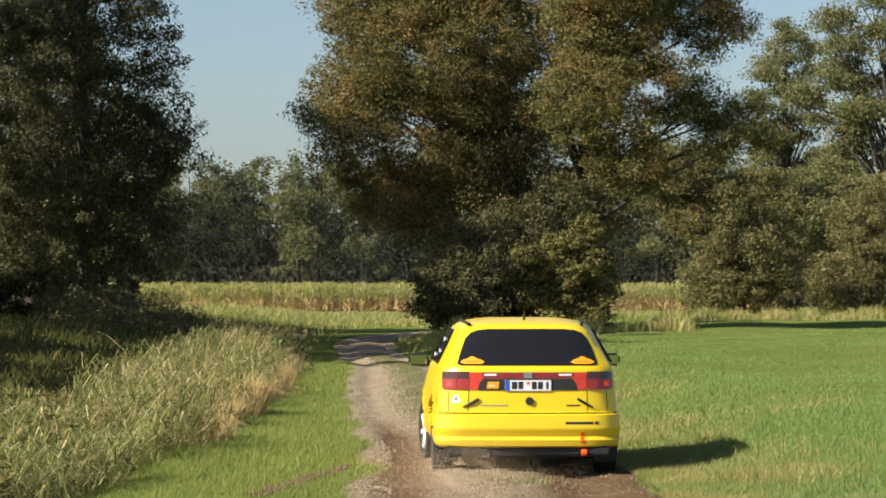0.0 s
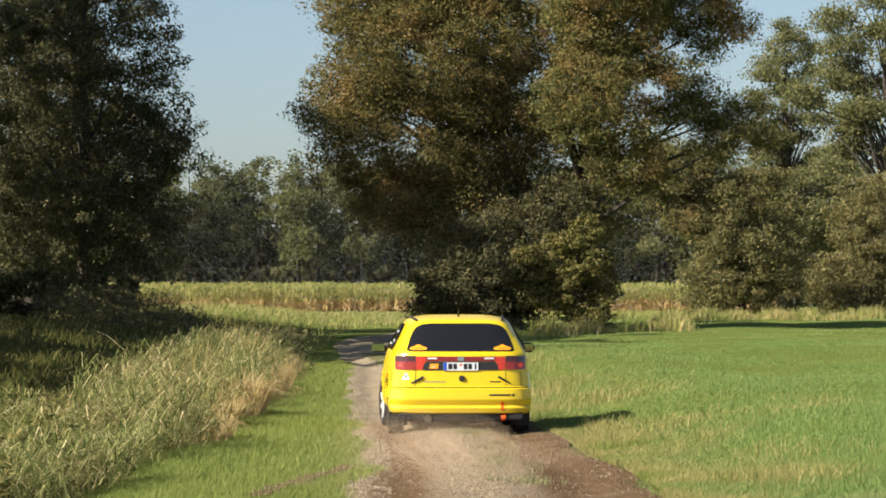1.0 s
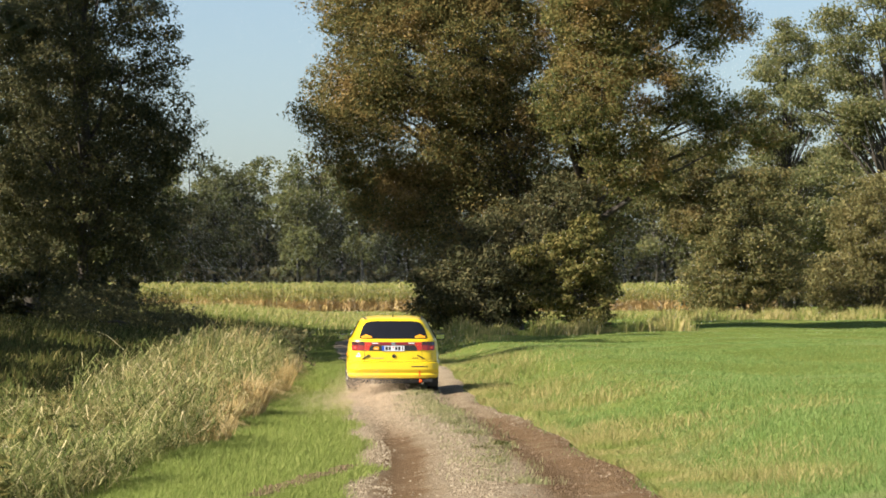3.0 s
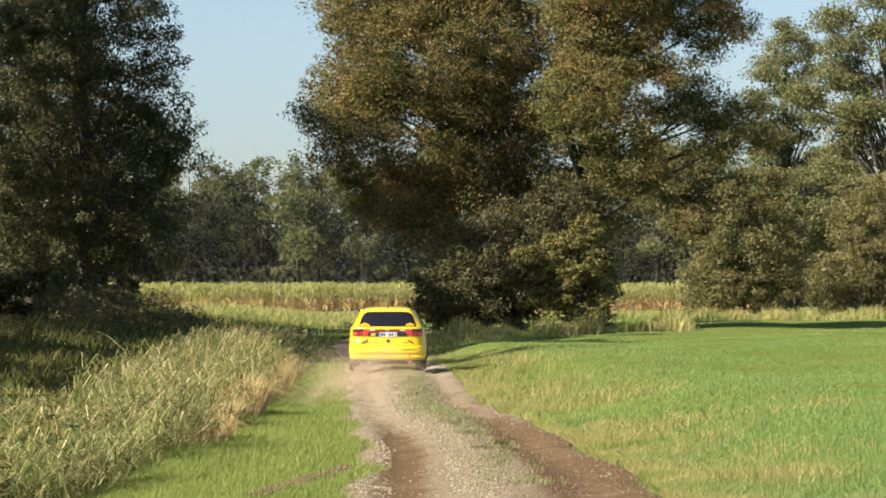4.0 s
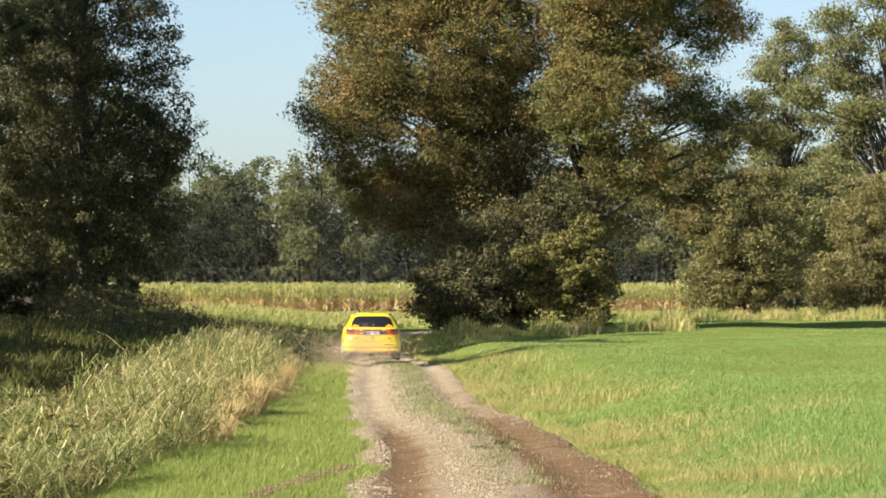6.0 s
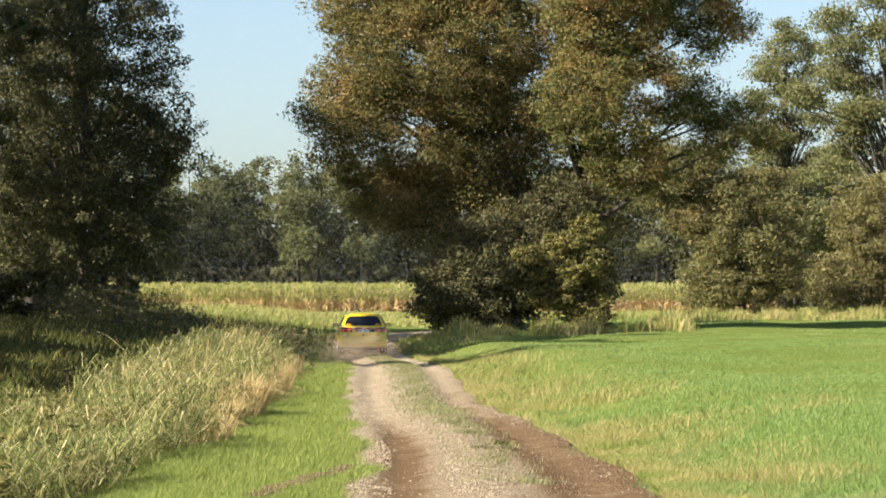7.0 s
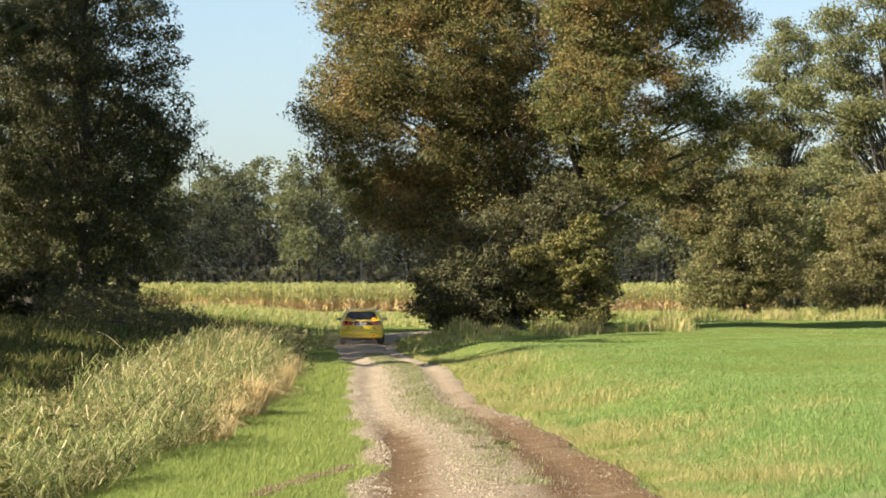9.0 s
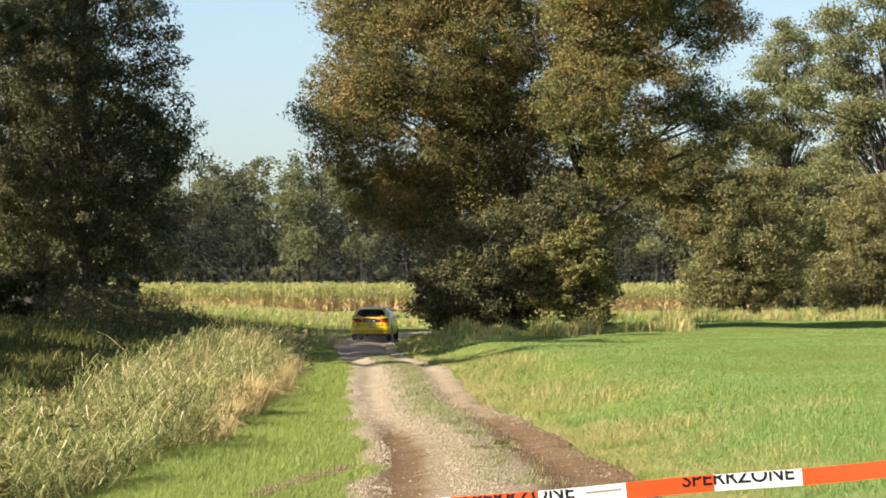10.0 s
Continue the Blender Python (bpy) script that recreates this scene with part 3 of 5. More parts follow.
def build_maize():
    """Rows of maize plants: green leaves above, dry ones below, tassels on top."""
    rng = np.random.default_rng(15)
    n = 6500
    row = rng.integers(0, 16, n)
    y = 282 + row * 0.75 + rng.normal(0, 0.08, n)
    x = rng.uniform(-32, 28, n)
    z = land(x, y)
    top = rng.uniform(2.0, 2.45, n)
    def leaf_set(m, lo, hi, length, width):
        j = rng.integers(0, n, m)
        a = rng.uniform(0, 2 * math.pi, m)
        d = np.stack([np.cos(a), np.sin(a), np.zeros(m)], -1)
        s = np.stack([-np.sin(a), np.cos(a), np.zeros(m)], -1) * width
        p0 = np.stack([x[j], y[j], z[j] + top[j] * rng.uniform(lo, hi, m)], -1)
        L = length * rng.uniform(0.6, 1.2, (m, 1))
        p1 = p0 + d * L * 0.45 + np.array([0, 0, 0.3]) * L
        p2 = p0 + d * L - np.array([0, 0, 0.25]) * L
        V = np.stack([p0 - s, p0 + s, p1 + s, p1 - s, p2 + s * 0.1, p2 - s * 0.1], 1).reshape(-1, 3)
        o = np.arange(m)[:, None] * 6
        return V, np.concatenate([o + np.array([0, 1, 2, 3]), o + np.array([3, 2, 4, 5])], 1).reshape(-1, 4)
    V, F = leaf_set(42000, 0.38, 1.0, 0.6, 0.034)
    stuff("maize_leaves", raw_mesh("maize_leaves", V, F, (M_CORN,)), "ripening green and yellow maize standing in rows", "maize field")
    V, F = leaf_set(20000, 0.05, 0.42, 0.5, 0.04)
    V2, F2 = blades(x, y, top * 0.8, np.full(n, 0.032), rng, 0.02, (0, 0))
    V, F = join([(V, F), (V2, F2)])
    stuff("maize_stalks", raw_mesh("maize_stalks", V, F, (M_CORNDRY,)), "dry straw-coloured lower maize leaves and stalks", "maize field")


def build_gravel():
    rng = np.random.default_rng(16)
    base = np.array([(1, 0, -0.3), (0, 1, -0.3), (-1, 0, -0.3), (0, -1, -0.3), (0.15, 0.1, 0.65)], float)
    tri = np.array([(0, 1, 4), (1, 2, 4), (2, 3, 4), (3, 0, 4)])
    def stones(n, u, y, lo, hi):
        x = smooth_interp(y, CENTRE) + u
        r = lo + (hi - lo) * rng.uniform(0, 1, n) ** 3
        a = rng.uniform(0, 2 * math.pi, n)
        ca, sa = np.cos(a)[:, None], np.sin(a)[:, None]
        B = base[None] * rng.uniform(0.6, 1.25, (n, 5, 1))
        B = np.stack([B[..., 0] * ca - B[..., 1] * sa, B[..., 0] * sa + B[..., 1] * ca, B[..., 2]], -1)
        P = np.stack([x, y, road_height(x, y, np.clip(u / half_road(y), -1, 1)) + 0.15 * r], -1)
        V = (P[:, None] + B * r[:, None, None]).reshape(-1, 3)
        return V, (np.arange(n)[:, None, None] * 5 + tri[None]).reshape(-1, 3)
    n = 36000
    y = by_reach(n, 24, 95, rng)
    pick = rng.uniform(0, 1, n)
    u = np.where(pick < 0.42, rng.normal(-0.30, 0.17, n), np.where(pick < 0.72, rng.normal(-0.98, 0.17, n), np.where(pick < 0.84, rng.normal(1.12, 0.12, n), rng.normal(-0.2, 0.75, n)))).clip(-1.25, 1.3)
    bare = (y < 38) & (((np.abs(u + 0.58) < 0.24) | (u > 0.30)) & (rng.uniform(0, 1, n) < 0.88))
    u, y = u[~bare], y[~bare]
    V, F = stones(len(u), u, y, 0.004, 0.018)
    stuff("gravel", raw_mesh("gravel", V, F, (M_STONE,)), "loose pale gravel stones on the track", "gravel")
    n = 7500
    y = scatter(n, 24, 60, rng, 1.5)
    u = np.where(rng.uniform(0, 1, n) < 0.8, rng.normal(0.8, 0.4, n), rng.normal(-1.36, 0.07, n)).clip(-1.5, 1.5)
    V, F = stones(n, u, y, 0.004, 0.02)
    stuff("soil_clods", raw_mesh("soil_clods", V, F, (M_CLOD,)), "brown soil clods thrown up along the ruts", "soil")


build_meadow()
build_verge()
build_reeds()
build_shaded_bank()
build_maize()
build_gravel()


def build_branches():
    rng = np.random.default_rng(17)
    heap = tagged(new("brushwood_heap"), "heap of pale dead branches lying in the ditch", "brushwood")
    heap.matrix_basis = pose(-3.62, 28.3, float(land(-3.62, 28.3)) + 0.1)
    for k in range(26):
        a, l = rng.uniform(0, 6.28), rng.uniform(0.25, 0.6)
        p = np.array([rng.normal(0, 0.16), rng.normal(0, 0.3), rng.uniform(0.12, 0.45)])
        d = np.array([math.cos(a) * l, math.sin(a) * l, rng.normal(-0.05, 0.18)])
        V, F = tube([p - d / 2, p + np.array([0, 0, 0.06]) + rng.normal(0, 0.03, 3), p + d / 2], [0.011, 0.009, 0.004], 5)
        part("branch", raw_mesh("branch", V, F, (M_DEADWOOD,), smooth=True), heap)
    log = tagged(new("fallen_branch"), "grey fallen branch lying in the shaded grass", "branch")
    log.matrix_basis = pose(-11.2, 116, float(land(-11.2, 116)) + 0.3)
    for pts, r in (([(-0.35, 0, 0.05), (0, 0, 0.1), (0.3, 0, 0.02)], 0.05), ([(0, 0, 0.1), (0.2, 0, -0.2), (0.3, 0, -0.32)], 0.03)):
        V, F = tube(pts, [r * 0.6, r * 0.5, r * 0.3], 7)
        part("limb", raw_mesh("limb", V, F, (M_BARK,), smooth=True), log)
    n = 1400
    x, y = -4.35 + rng.normal(0, 0.28, n), 93 + rng.normal(0, 1.2, n)
    z = land(x, y) + rng.uniform(0.1, 1.15, n)
    V, F = leaves(np.stack([x, y, z], -1), np.zeros((n, 3)), 0.06, rng)
    stuff("dark_dock_weeds", raw_mesh("dark_dock_weeds", V, F, (M_DARK,)), "withered dark brown dock weeds by the ditch", "weeds")


build_branches()


def build_tufts():
    rng = np.random.default_rng(18)
    for tx, ty, hh, n, sx, sy in ((1.45, 66, 0.36, 900, 0.35, 1.8), (1.9, 46.5, 0.27, 900, 0.35, 1.2), (1.6, 55, 0.26, 800, 0.35, 1.6), (2.3, 36.0, 0.20, 700, 0.3, 0.9), (1.25, 74, 0.3, 500, 0.3, 1.6)):
        x, y = tx + rng.normal(0, sx, n), ty + rng.normal(0, sy, n)
        V, F = blades(x, y, rng.uniform(0.4, 1.0, n) * hh, rng.uniform(0.006, 0.012, n), rng, 0.9, (0.1, -0.2))
        tagged(new("bank_tuft", raw_mesh("bank_tuft", V, F, (M_BANK,))), "withered straw tuft on the meadow's bank", "grass tuft", "tufts on the bank", "stuff")
    for tx, ty, n in ((0.37, 33.2, 150), (0.60, 34.4, 120), (0.28, 36.8, 90), (0.45, 31.2, 60), (0.1, 39.5, 90)):
        x, y = tx + rng.normal(0, 0.06, n), ty + rng.normal(0, 0.16, n)
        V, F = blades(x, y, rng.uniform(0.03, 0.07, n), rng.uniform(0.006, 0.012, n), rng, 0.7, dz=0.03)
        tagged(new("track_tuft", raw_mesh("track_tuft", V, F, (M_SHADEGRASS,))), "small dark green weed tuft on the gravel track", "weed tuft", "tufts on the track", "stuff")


build_tufts()


def build_verge_hump():
    rng = np.random.default_rng(19)
    n = 4500
    y = rng.uniform(25.2, 30.0, n)
    x = -0.70 - 0.11 * (29.5 - y) + rng.normal(0, 0.07, n)
    V, F = short_blades(x, y, rng.uniform(0.03, 0.075, n), rng.uniform(0.004, 0.007, n), rng)
    stuff("hump_grass", raw_mesh("hump_grass", V, F, (M_VERGE,)), "hump of green grass at the track's edge", "grass")
    n = 1000
    y = rng.uniform(25.2, 29.8, n)
    x = -0.84 - 0.14 * (29.5 - y) + 0.03 * np.sin(y * 4) + rng.normal(0, 0.045, n)
    r = rng.uniform(0.005, 0.02, n)[:, None, None]
    B = np.array([(1, 0, -0.3), (0, 1, -0.3), (-1, 0, -0.3), (0, -1, -0.3), (0.15, 0.1, 0.65)]) * rng.uniform(0.6, 1.25, (n, 5, 1))
    P = np.stack([x, y, land(x, y) + 0.035], -1)
    V = (P[:, None] + B * r).reshape(-1, 3)
    F = (np.arange(n)[:, None, None] * 5 + np.array([(0, 1, 4), (1, 2, 4), (2, 3, 4), (3, 0, 4)])[None]).reshape(-1, 3)
    stuff("torn_soil", raw_mesh("torn_soil", V, F, (M_CLOD,)), "strip of torn brown soil in the verge", "soil")


build_verge_hump()

# ================= trees =================
def R(seed):
    return np.random.default_rng(seed)


def airy(h, r, n, seed, low=0.25):
    """Many small flat layers of leaves spread evenly round the trunk, with gaps."""
    q = R(seed)
    out = []
    for k in range(n):
        f = low + (1 - low) * (k + q.uniform(0, 1)) / n
        reach = r * math.sin(min(1.0, (1.08 - f) * 1.5) * math.pi / 2)
        a = 2.4 * k + q.normal(0, 0.3)
        b = q.uniform(0.7, 1.2) * (0.55 + 0.45 * reach / r)
        d = reach * q.uniform(0.35, 1.0)
        out.append((math.cos(a) * d, math.sin(a) * d * 0.6, h * f, b * 1.15, b, b * 0.6))
    return out


# the great tree beside the track: masses of foliage with a dark cleft between it and its neighbour
tree("tree", 2.4, 136, 19,
     [(-4.0, 0, 8.0, 4.1, 4, 2.8), (-2.4, -1.5, 11.6, 4.8, 4.6, 2.7), (-4.6, 0, 13.5, 3.0, 4, 2.6), (-0.4, 0.5, 7.4, 3.2, 3.4, 2.6), (-2.0, 0, 15.8, 4.2, 5, 3.2), (-5.8, 0, 9.6, 2.5, 3, 1.7),
      (-0.8, 0, 4.6, 3.8, 3.2, 1.9), (3.4, -0.5, 5.2, 2.2, 2.6, 1.8), (-4.2, 0.5, 5.6, 2.2, 3, 1.4), (0.6, 3.5, 12.0, 3.6, 2.0, 5.5), (-0.9, -2.6, 9.4, 1.7, 1.4, 1.4), (-2.6, -3.0, 13.6, 2.2, 1.6, 1.3)],
     330000, 0.058, M_OAK, 21, "big old tree with olive-brown autumn foliage beside the track", trunk_r=0.55, clump=0.8, limbs=60)
tree("tree", 5.6, 134, 19,
     [(0.9, -2, 12.2, 2.9, 2.8, 2.6), (0.2, -3, 9.2, 2.3, 2.3, 2.0), (2.0, -1, 16, 4.2, 4, 3), (1.6, -2, 6.6, 1.9, 2.0, 1.2), (0.5, -3, 13.4, 2.3, 2.2, 1.8)]
     + [(x + 2.6, y - 1.5, z, a, b, c) for x, y, z, a, b, c in airy(14.5, 4.8, 26, 83, 0.5)]
     + [(4.6, -1, 8.7, 2.6, 1.6, 0.7), (6.2, -1, 7.8, 1.6, 1.4, 0.6), (4.0, -1, 12.9, 2.2, 2, 1.2), (5.5, -1, 12.0, 1.2, 1.4, 0.7), (4.6, -1, 16, 3, 2, 2)],
     200000, 0.058, M_OAK2, 22, "tall tree with drooping olive and brown foliage", trunk_r=0.4, clump=0.68, limbs=50)
tree("shrub", 5.2, 130, 4.6,
     [(0.3, 0, 4.0, 0.8, 0.8, 0.6), (-0.6, -0.3, 3.4, 0.8, 0.7, 0.5), (0.1, -0.4, 2.5, 1.0, 0.9, 0.7), (0.85, 0, 2.9, 0.6, 0.8, 0.8), (0.9, 0, 1.7, 0.7, 0.8, 0.7), (-0.5, 0, 1.3, 0.8, 0.8, 0.8),
      (0.5, -0.2, 0.8, 0.9, 0.8, 0.6), (-1.9, 0.2, 3.1, 0.6, 0.6, 0.5), (-1.3, 0.6, 2.0, 0.9, 0.8, 1.2)],
     24000, 0.07, M_SHRUB, 23, "yellow-green shrub at the big tree's foot", trunk_r=0.08, clump=0.42, limbs=24, shell=0.3, category="shrub")
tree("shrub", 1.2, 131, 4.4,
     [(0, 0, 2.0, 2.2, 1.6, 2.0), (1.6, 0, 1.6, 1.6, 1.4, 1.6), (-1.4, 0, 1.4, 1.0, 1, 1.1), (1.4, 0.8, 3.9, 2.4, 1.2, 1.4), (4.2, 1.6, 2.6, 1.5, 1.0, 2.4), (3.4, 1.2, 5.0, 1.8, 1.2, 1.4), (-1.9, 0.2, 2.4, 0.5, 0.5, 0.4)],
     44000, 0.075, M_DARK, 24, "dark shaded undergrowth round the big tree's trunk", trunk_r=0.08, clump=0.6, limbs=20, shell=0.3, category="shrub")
# to the right behind the meadow
tree("bush", 14.6, 164, 6.6,
     [(0, 0, 3.4, 2.7, 2.4, 2.8), (-1.4, 0, 1.6, 1.8, 1.6, 1.4), (1.6, 0, 1.8, 1.9, 1.6, 1.6), (-2.2, 0, 5.0, 1.7, 1.6, 1.2), (0.2, 0, 6.4, 2.0, 1.8, 1.3), (-3.8, 0, 6.6, 2.0, 1.8, 1.1), (-2.6, 0, 7.6, 2.0, 1.8, 1.2)],
     64000, 0.075, M_BUSH, 25, "round grey-green bush at the meadow's edge", trunk_r=0.12, clump=0.7, limbs=24, shell=0.35, category="bush")
tree("tree", 20.4, 200, 17.6, airy(17.4, 3.4, 34, 81), 56000, 0.085, M_POPLAR, 26, "slender tree with open sunlit green crown", trunk_r=0.24, clump=1.0, flat=0.5, limbs=60, shell=0.3)
tree("tree", 23.7, 178, 22, airy(22, 5.2, 50, 82, 0.28), 70000, 0.085, M_POPLAR, 27, "tall tree with layered light green crown", trunk_r=0.3, clump=1.1, flat=0.45, limbs=70, shell=0.3)
tree("bush", 22.3, 172, 8,
     [(0, 0, 4.6, 2.6, 2.4, 3.2), (2.4, 0, 3.6, 2.4, 2, 3.2), (-0.8, 0, 1.8, 2.4, 2, 1.7), (-2.8, 0, 1.7, 1.6, 1.6, 1.6)],
     54000, 0.075, M_WILLOW, 28, "broad olive-green bush beneath the tall trees", trunk_r=0.12, clump=0.7, limbs=24, shell=0.35, category="bush")
tree("bush", 18.3, 190, 8,
     [(0, 0, 4.2, 2.4, 2.2, 3.4), (-1.8, 0, 3.2, 2.0, 2, 2.4)],
     24000, 0.1, M_BUSH, 29, "tall grey-green bush behind the meadow", trunk_r=0.12, clump=0.8, limbs=20, shell=0.35, category="bush")
tree("tree", 19.2, 304, 15.5, airy(15.2, 5.6, 30, 84, 0.34), 34000, 0.13, M_POPLAR, 30, "hazy grey-green tree standing before the distant wood", trunk_r=0.09, clump=1.0, flat=0.6, limbs=30, shell=0.3)
# the row of trees on the shaded bank
ROW = ((-14.8, 139, 20, 5.2), (-18.3, 150, 20, 5.8), (-23, 131.8, 23, 5.8), (-21.5, 123.4, 20.5, 6.2), (-20, 114.5, 18, 5.4), (-20, 106, 18, 5.4), (-20, 97.5, 17.5, 5.4), (-20, 84, 9.5, 2.6), (-20, 75.2, 15.6, 5.2),
       (-20, 63, 10.8, 3.4), (-20, 54, 9.6, 3.4), (-20, 45, 8.6, 3.2))
for i, (rx, ry, rh, rr) in enumerate(ROW):
    r = R(100 + i)
    bl = []
    fine = i < 2
    for k in range(11):
        f = 0.16 + 0.8 * k / 10
        wdt = rr * (0.55 + 0.45 * math.sin(min(1.0, f * 1.35) * math.pi * 0.85))
        wdt *= 1.0 - 0.75 * max(0.0, f - 0.5) if fine else (1.15 if k > 5 else 1.0)
        bl.append((r.normal(0, 0.4), r.normal(0, 0.4), rh * f, wdt * r.uniform(0.78, 1.0), wdt * 0.9, rh * 0.085))
    if i == 0:
        bl += [(3.3, 0, 7.6, 1.4, 2, 1.2), (3.1, 0, 5.0, 1.5, 2, 1.3), (2.6, 0, 3.0, 1.6, 2, 0.9)]
    tree("tree", rx, ry, rh, bl, 100000 if fine else 18000, 0.072 if fine else 0.27, M_DARK, 40 + i, "tall dark leafy tree in the row on the bank", trunk_r=0.26,
         clump=0.8 if fine else 0.9, limbs=44 if fine else 30, group="row of trees on the bank")
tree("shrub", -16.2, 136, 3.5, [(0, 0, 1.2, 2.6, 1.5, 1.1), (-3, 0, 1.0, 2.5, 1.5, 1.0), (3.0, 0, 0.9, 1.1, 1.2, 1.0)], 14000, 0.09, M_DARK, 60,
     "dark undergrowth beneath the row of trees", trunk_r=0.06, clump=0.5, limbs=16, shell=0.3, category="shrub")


def build_far_wood():
    """The wood behind the maize: many crowns over bare trunks."""
    rng = R(31)
    tubes, parts = [], []
    for row, (yy, gap) in enumerate(((392, 4.4), (399, 5.0), (408, 6.0))):
        for xx in np.arange(-62, 64, gap):
            x, y = xx + rng.normal(0, 1.2), yy + rng.normal(0, 2.5)
            h = rng.uniform(16.6, 18.6) + row * 0.3
            z0 = float(land(x, y))
            open_view = -38 < x < 2 or 14 < x < 40
            bl = [(x + rng.normal(0, 1.2), y + rng.normal(0, 1), z0 + h * f, rng.uniform(1.8, 3.0) * g, 2.6 * g, h * 0.12)
                  for f, g in ((0.86, 0.8), (0.74, 1.15), (0.64, 1.3), (0.54, 1.3), (0.43, 1.2), (0.34, 0.9))]
            size = 0.19 if open_view else 0.36
            C, o, cl = crown_leaves(bl, (6600 if row == 0 else 2800) if open_view else 1300, size, rng, 1.15, 0.8, 0.4, 60)
            parts.append(leaves(C, o, size, rng))
            tubes.append(tube([(x, y, z0 - 0.2), (x + rng.normal(0, 0.3), y, z0 + h * 0.4), (x, y, z0 + h * 0.85)], [0.22, 0.16, 0.05], 5))
    V, F = join(parts)
    w = stuff("far_wood", raw_mesh("far_wood", V, F, (M_WOOD,)), "distant green wood behind the maize field", "woodland")
    V, F = join(tubes)
    part("trunks", raw_mesh("trunks", V, F, (M_WOODBARK,), smooth=True), w)
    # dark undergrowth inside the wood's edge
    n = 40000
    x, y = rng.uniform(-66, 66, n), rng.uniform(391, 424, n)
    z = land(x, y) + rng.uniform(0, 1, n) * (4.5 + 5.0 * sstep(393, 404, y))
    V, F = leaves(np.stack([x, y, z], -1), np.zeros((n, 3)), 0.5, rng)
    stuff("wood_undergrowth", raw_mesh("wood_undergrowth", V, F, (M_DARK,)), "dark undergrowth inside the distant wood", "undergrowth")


build_far_wood()

# ================= the yellow rally car =================
def Rz(table, z):
    return float(np.interp(z, [t[0] for t in table], [t[1] for t in table]))


# tail: height, fore-and-aft place, half-width at the tail and amidships; nose: height and place
TAIL_Y = ((0.24, -1.85), (0.265, -1.895), (0.315, -1.905), (0.345, -1.878), (0.41, -1.905), (0.53, -1.895), (0.545, -1.875), (0.56, -1.86), (0.75, -1.85), (0.90, -1.845), (0.945, -1.83),
          (1.25, -1.575), (1.285, -1.53), (1.31, -1.45), (1.335, -1.30), (1.352, -1.15), (1.362, -1.05))
TAIL_W = ((0.24, 0.745), (0.28, 0.785), (0.40, 0.80), (0.53, 0.795), (0.56, 0.775), (0.75, 0.755), (0.90, 0.735), (0.945, 0.715), (1.25, 0.56), (1.29, 0.52), (1.325, 0.46), (1.35, 0.36), (1.362, 0.26))
MID_W = ((0.24, 0.77), (0.35, 0.81), (0.60, 0.82), (0.80, 0.81), (0.93, 0.785), (1.27, 0.60), (1.325, 0.54), (1.35, 0.42), (1.362, 0.30))
NOSE_Y = ((0.24, 1.84), (0.40, 1.92), (0.60, 1.88), (0.70, 1.75), (0.80, 1.25), (0.90, 0.88), (0.95, 0.78), (1.27, 0.22), (1.325, 0.05), (1.35, -0.15), (1.362, -0.35))
AXLES = (-1.13, 1.31)


def tail_y(x, z):
    w = Rz(TAIL_W, z)
    u = min(1.0, abs(x) / w)
    return Rz(TAIL_Y, z) + 0.045 * u ** 2 + 0.10 * u ** 9


def bm_mesh(name, bm, mat, smooth_angle=35):
    bmesh.ops.recalc_face_normals(bm, faces=bm.faces)
    me = bpy.data.meshes.new(name)
    bm.to_mesh(me)
    bm.free()
    me.materials.append(mat)
    for p in me.polygons:
        p.use_smooth = True
    me.set_sharp_from_angle(angle=radians(smooth_angle))
    return me


def car_shell(z0, z1, cap_top):
    """The shell between two heights as a stack of rings, with wheel arches pressed in."""
    bm = bmesh.new()
    zs = sorted({z0, z1, *[t[0] for t in TAIL_Y if z0 < t[0] < z1], *[float(v) for v in np.linspace(z0, z1, int((z1 - z0) / 0.03) + 2)]})
    rings = []
    for z in zs:
        wr, wm = Rz(TAIL_W, z), Rz(MID_W, z)
        yr0, yf = tail_y(wr, z), Rz(NOSE_Y, z)
        pts = [(u * wr, tail_y(u * wr, z)) for u in np.linspace(-1, 1, 25)]
        side = np.linspace(0, 1, 60)[1:]
        right = []
        for v in side:
            y = yr0 + (yf - 0.12 - yr0) * v
            w = wr + (wm - wr) * math.sin(min(1, v / 0.35) * math.pi / 2) if v < 0.35 else wm
            w -= 0.12 * max(0, (v - 0.82) / 0.18) ** 2
            for ya in AXLES:
                d = math.hypot(y - ya, z - 0.30)
                if d < 0.35 and z < 0.66:
                    w = min(w, 0.56)
                elif d < 0.40 and z < 0.70:
                    w += 0.015
            right.append((w, y))
        wf = right[-1][0]
        front = [(u * wf, yf - 0.12 * abs(u) ** 3) for u in np.linspace(1, -1, 13)[1:-1]]
        left = [(-x, y) for x, y in reversed(right)]
        rings.append([bm.verts.new((x, y, z)) for x, y in pts + right + front + left])
    for a, b in zip(rings, rings[1:]):
        for i in range(len(a)):
            j = (i + 1) % len(a)
            bm.faces.new((a[i], a[j], b[j], b[i]))
    bm.faces.new(rings[0])
    if cap_top:
        bm.faces.new(rings[-1])
    return bm


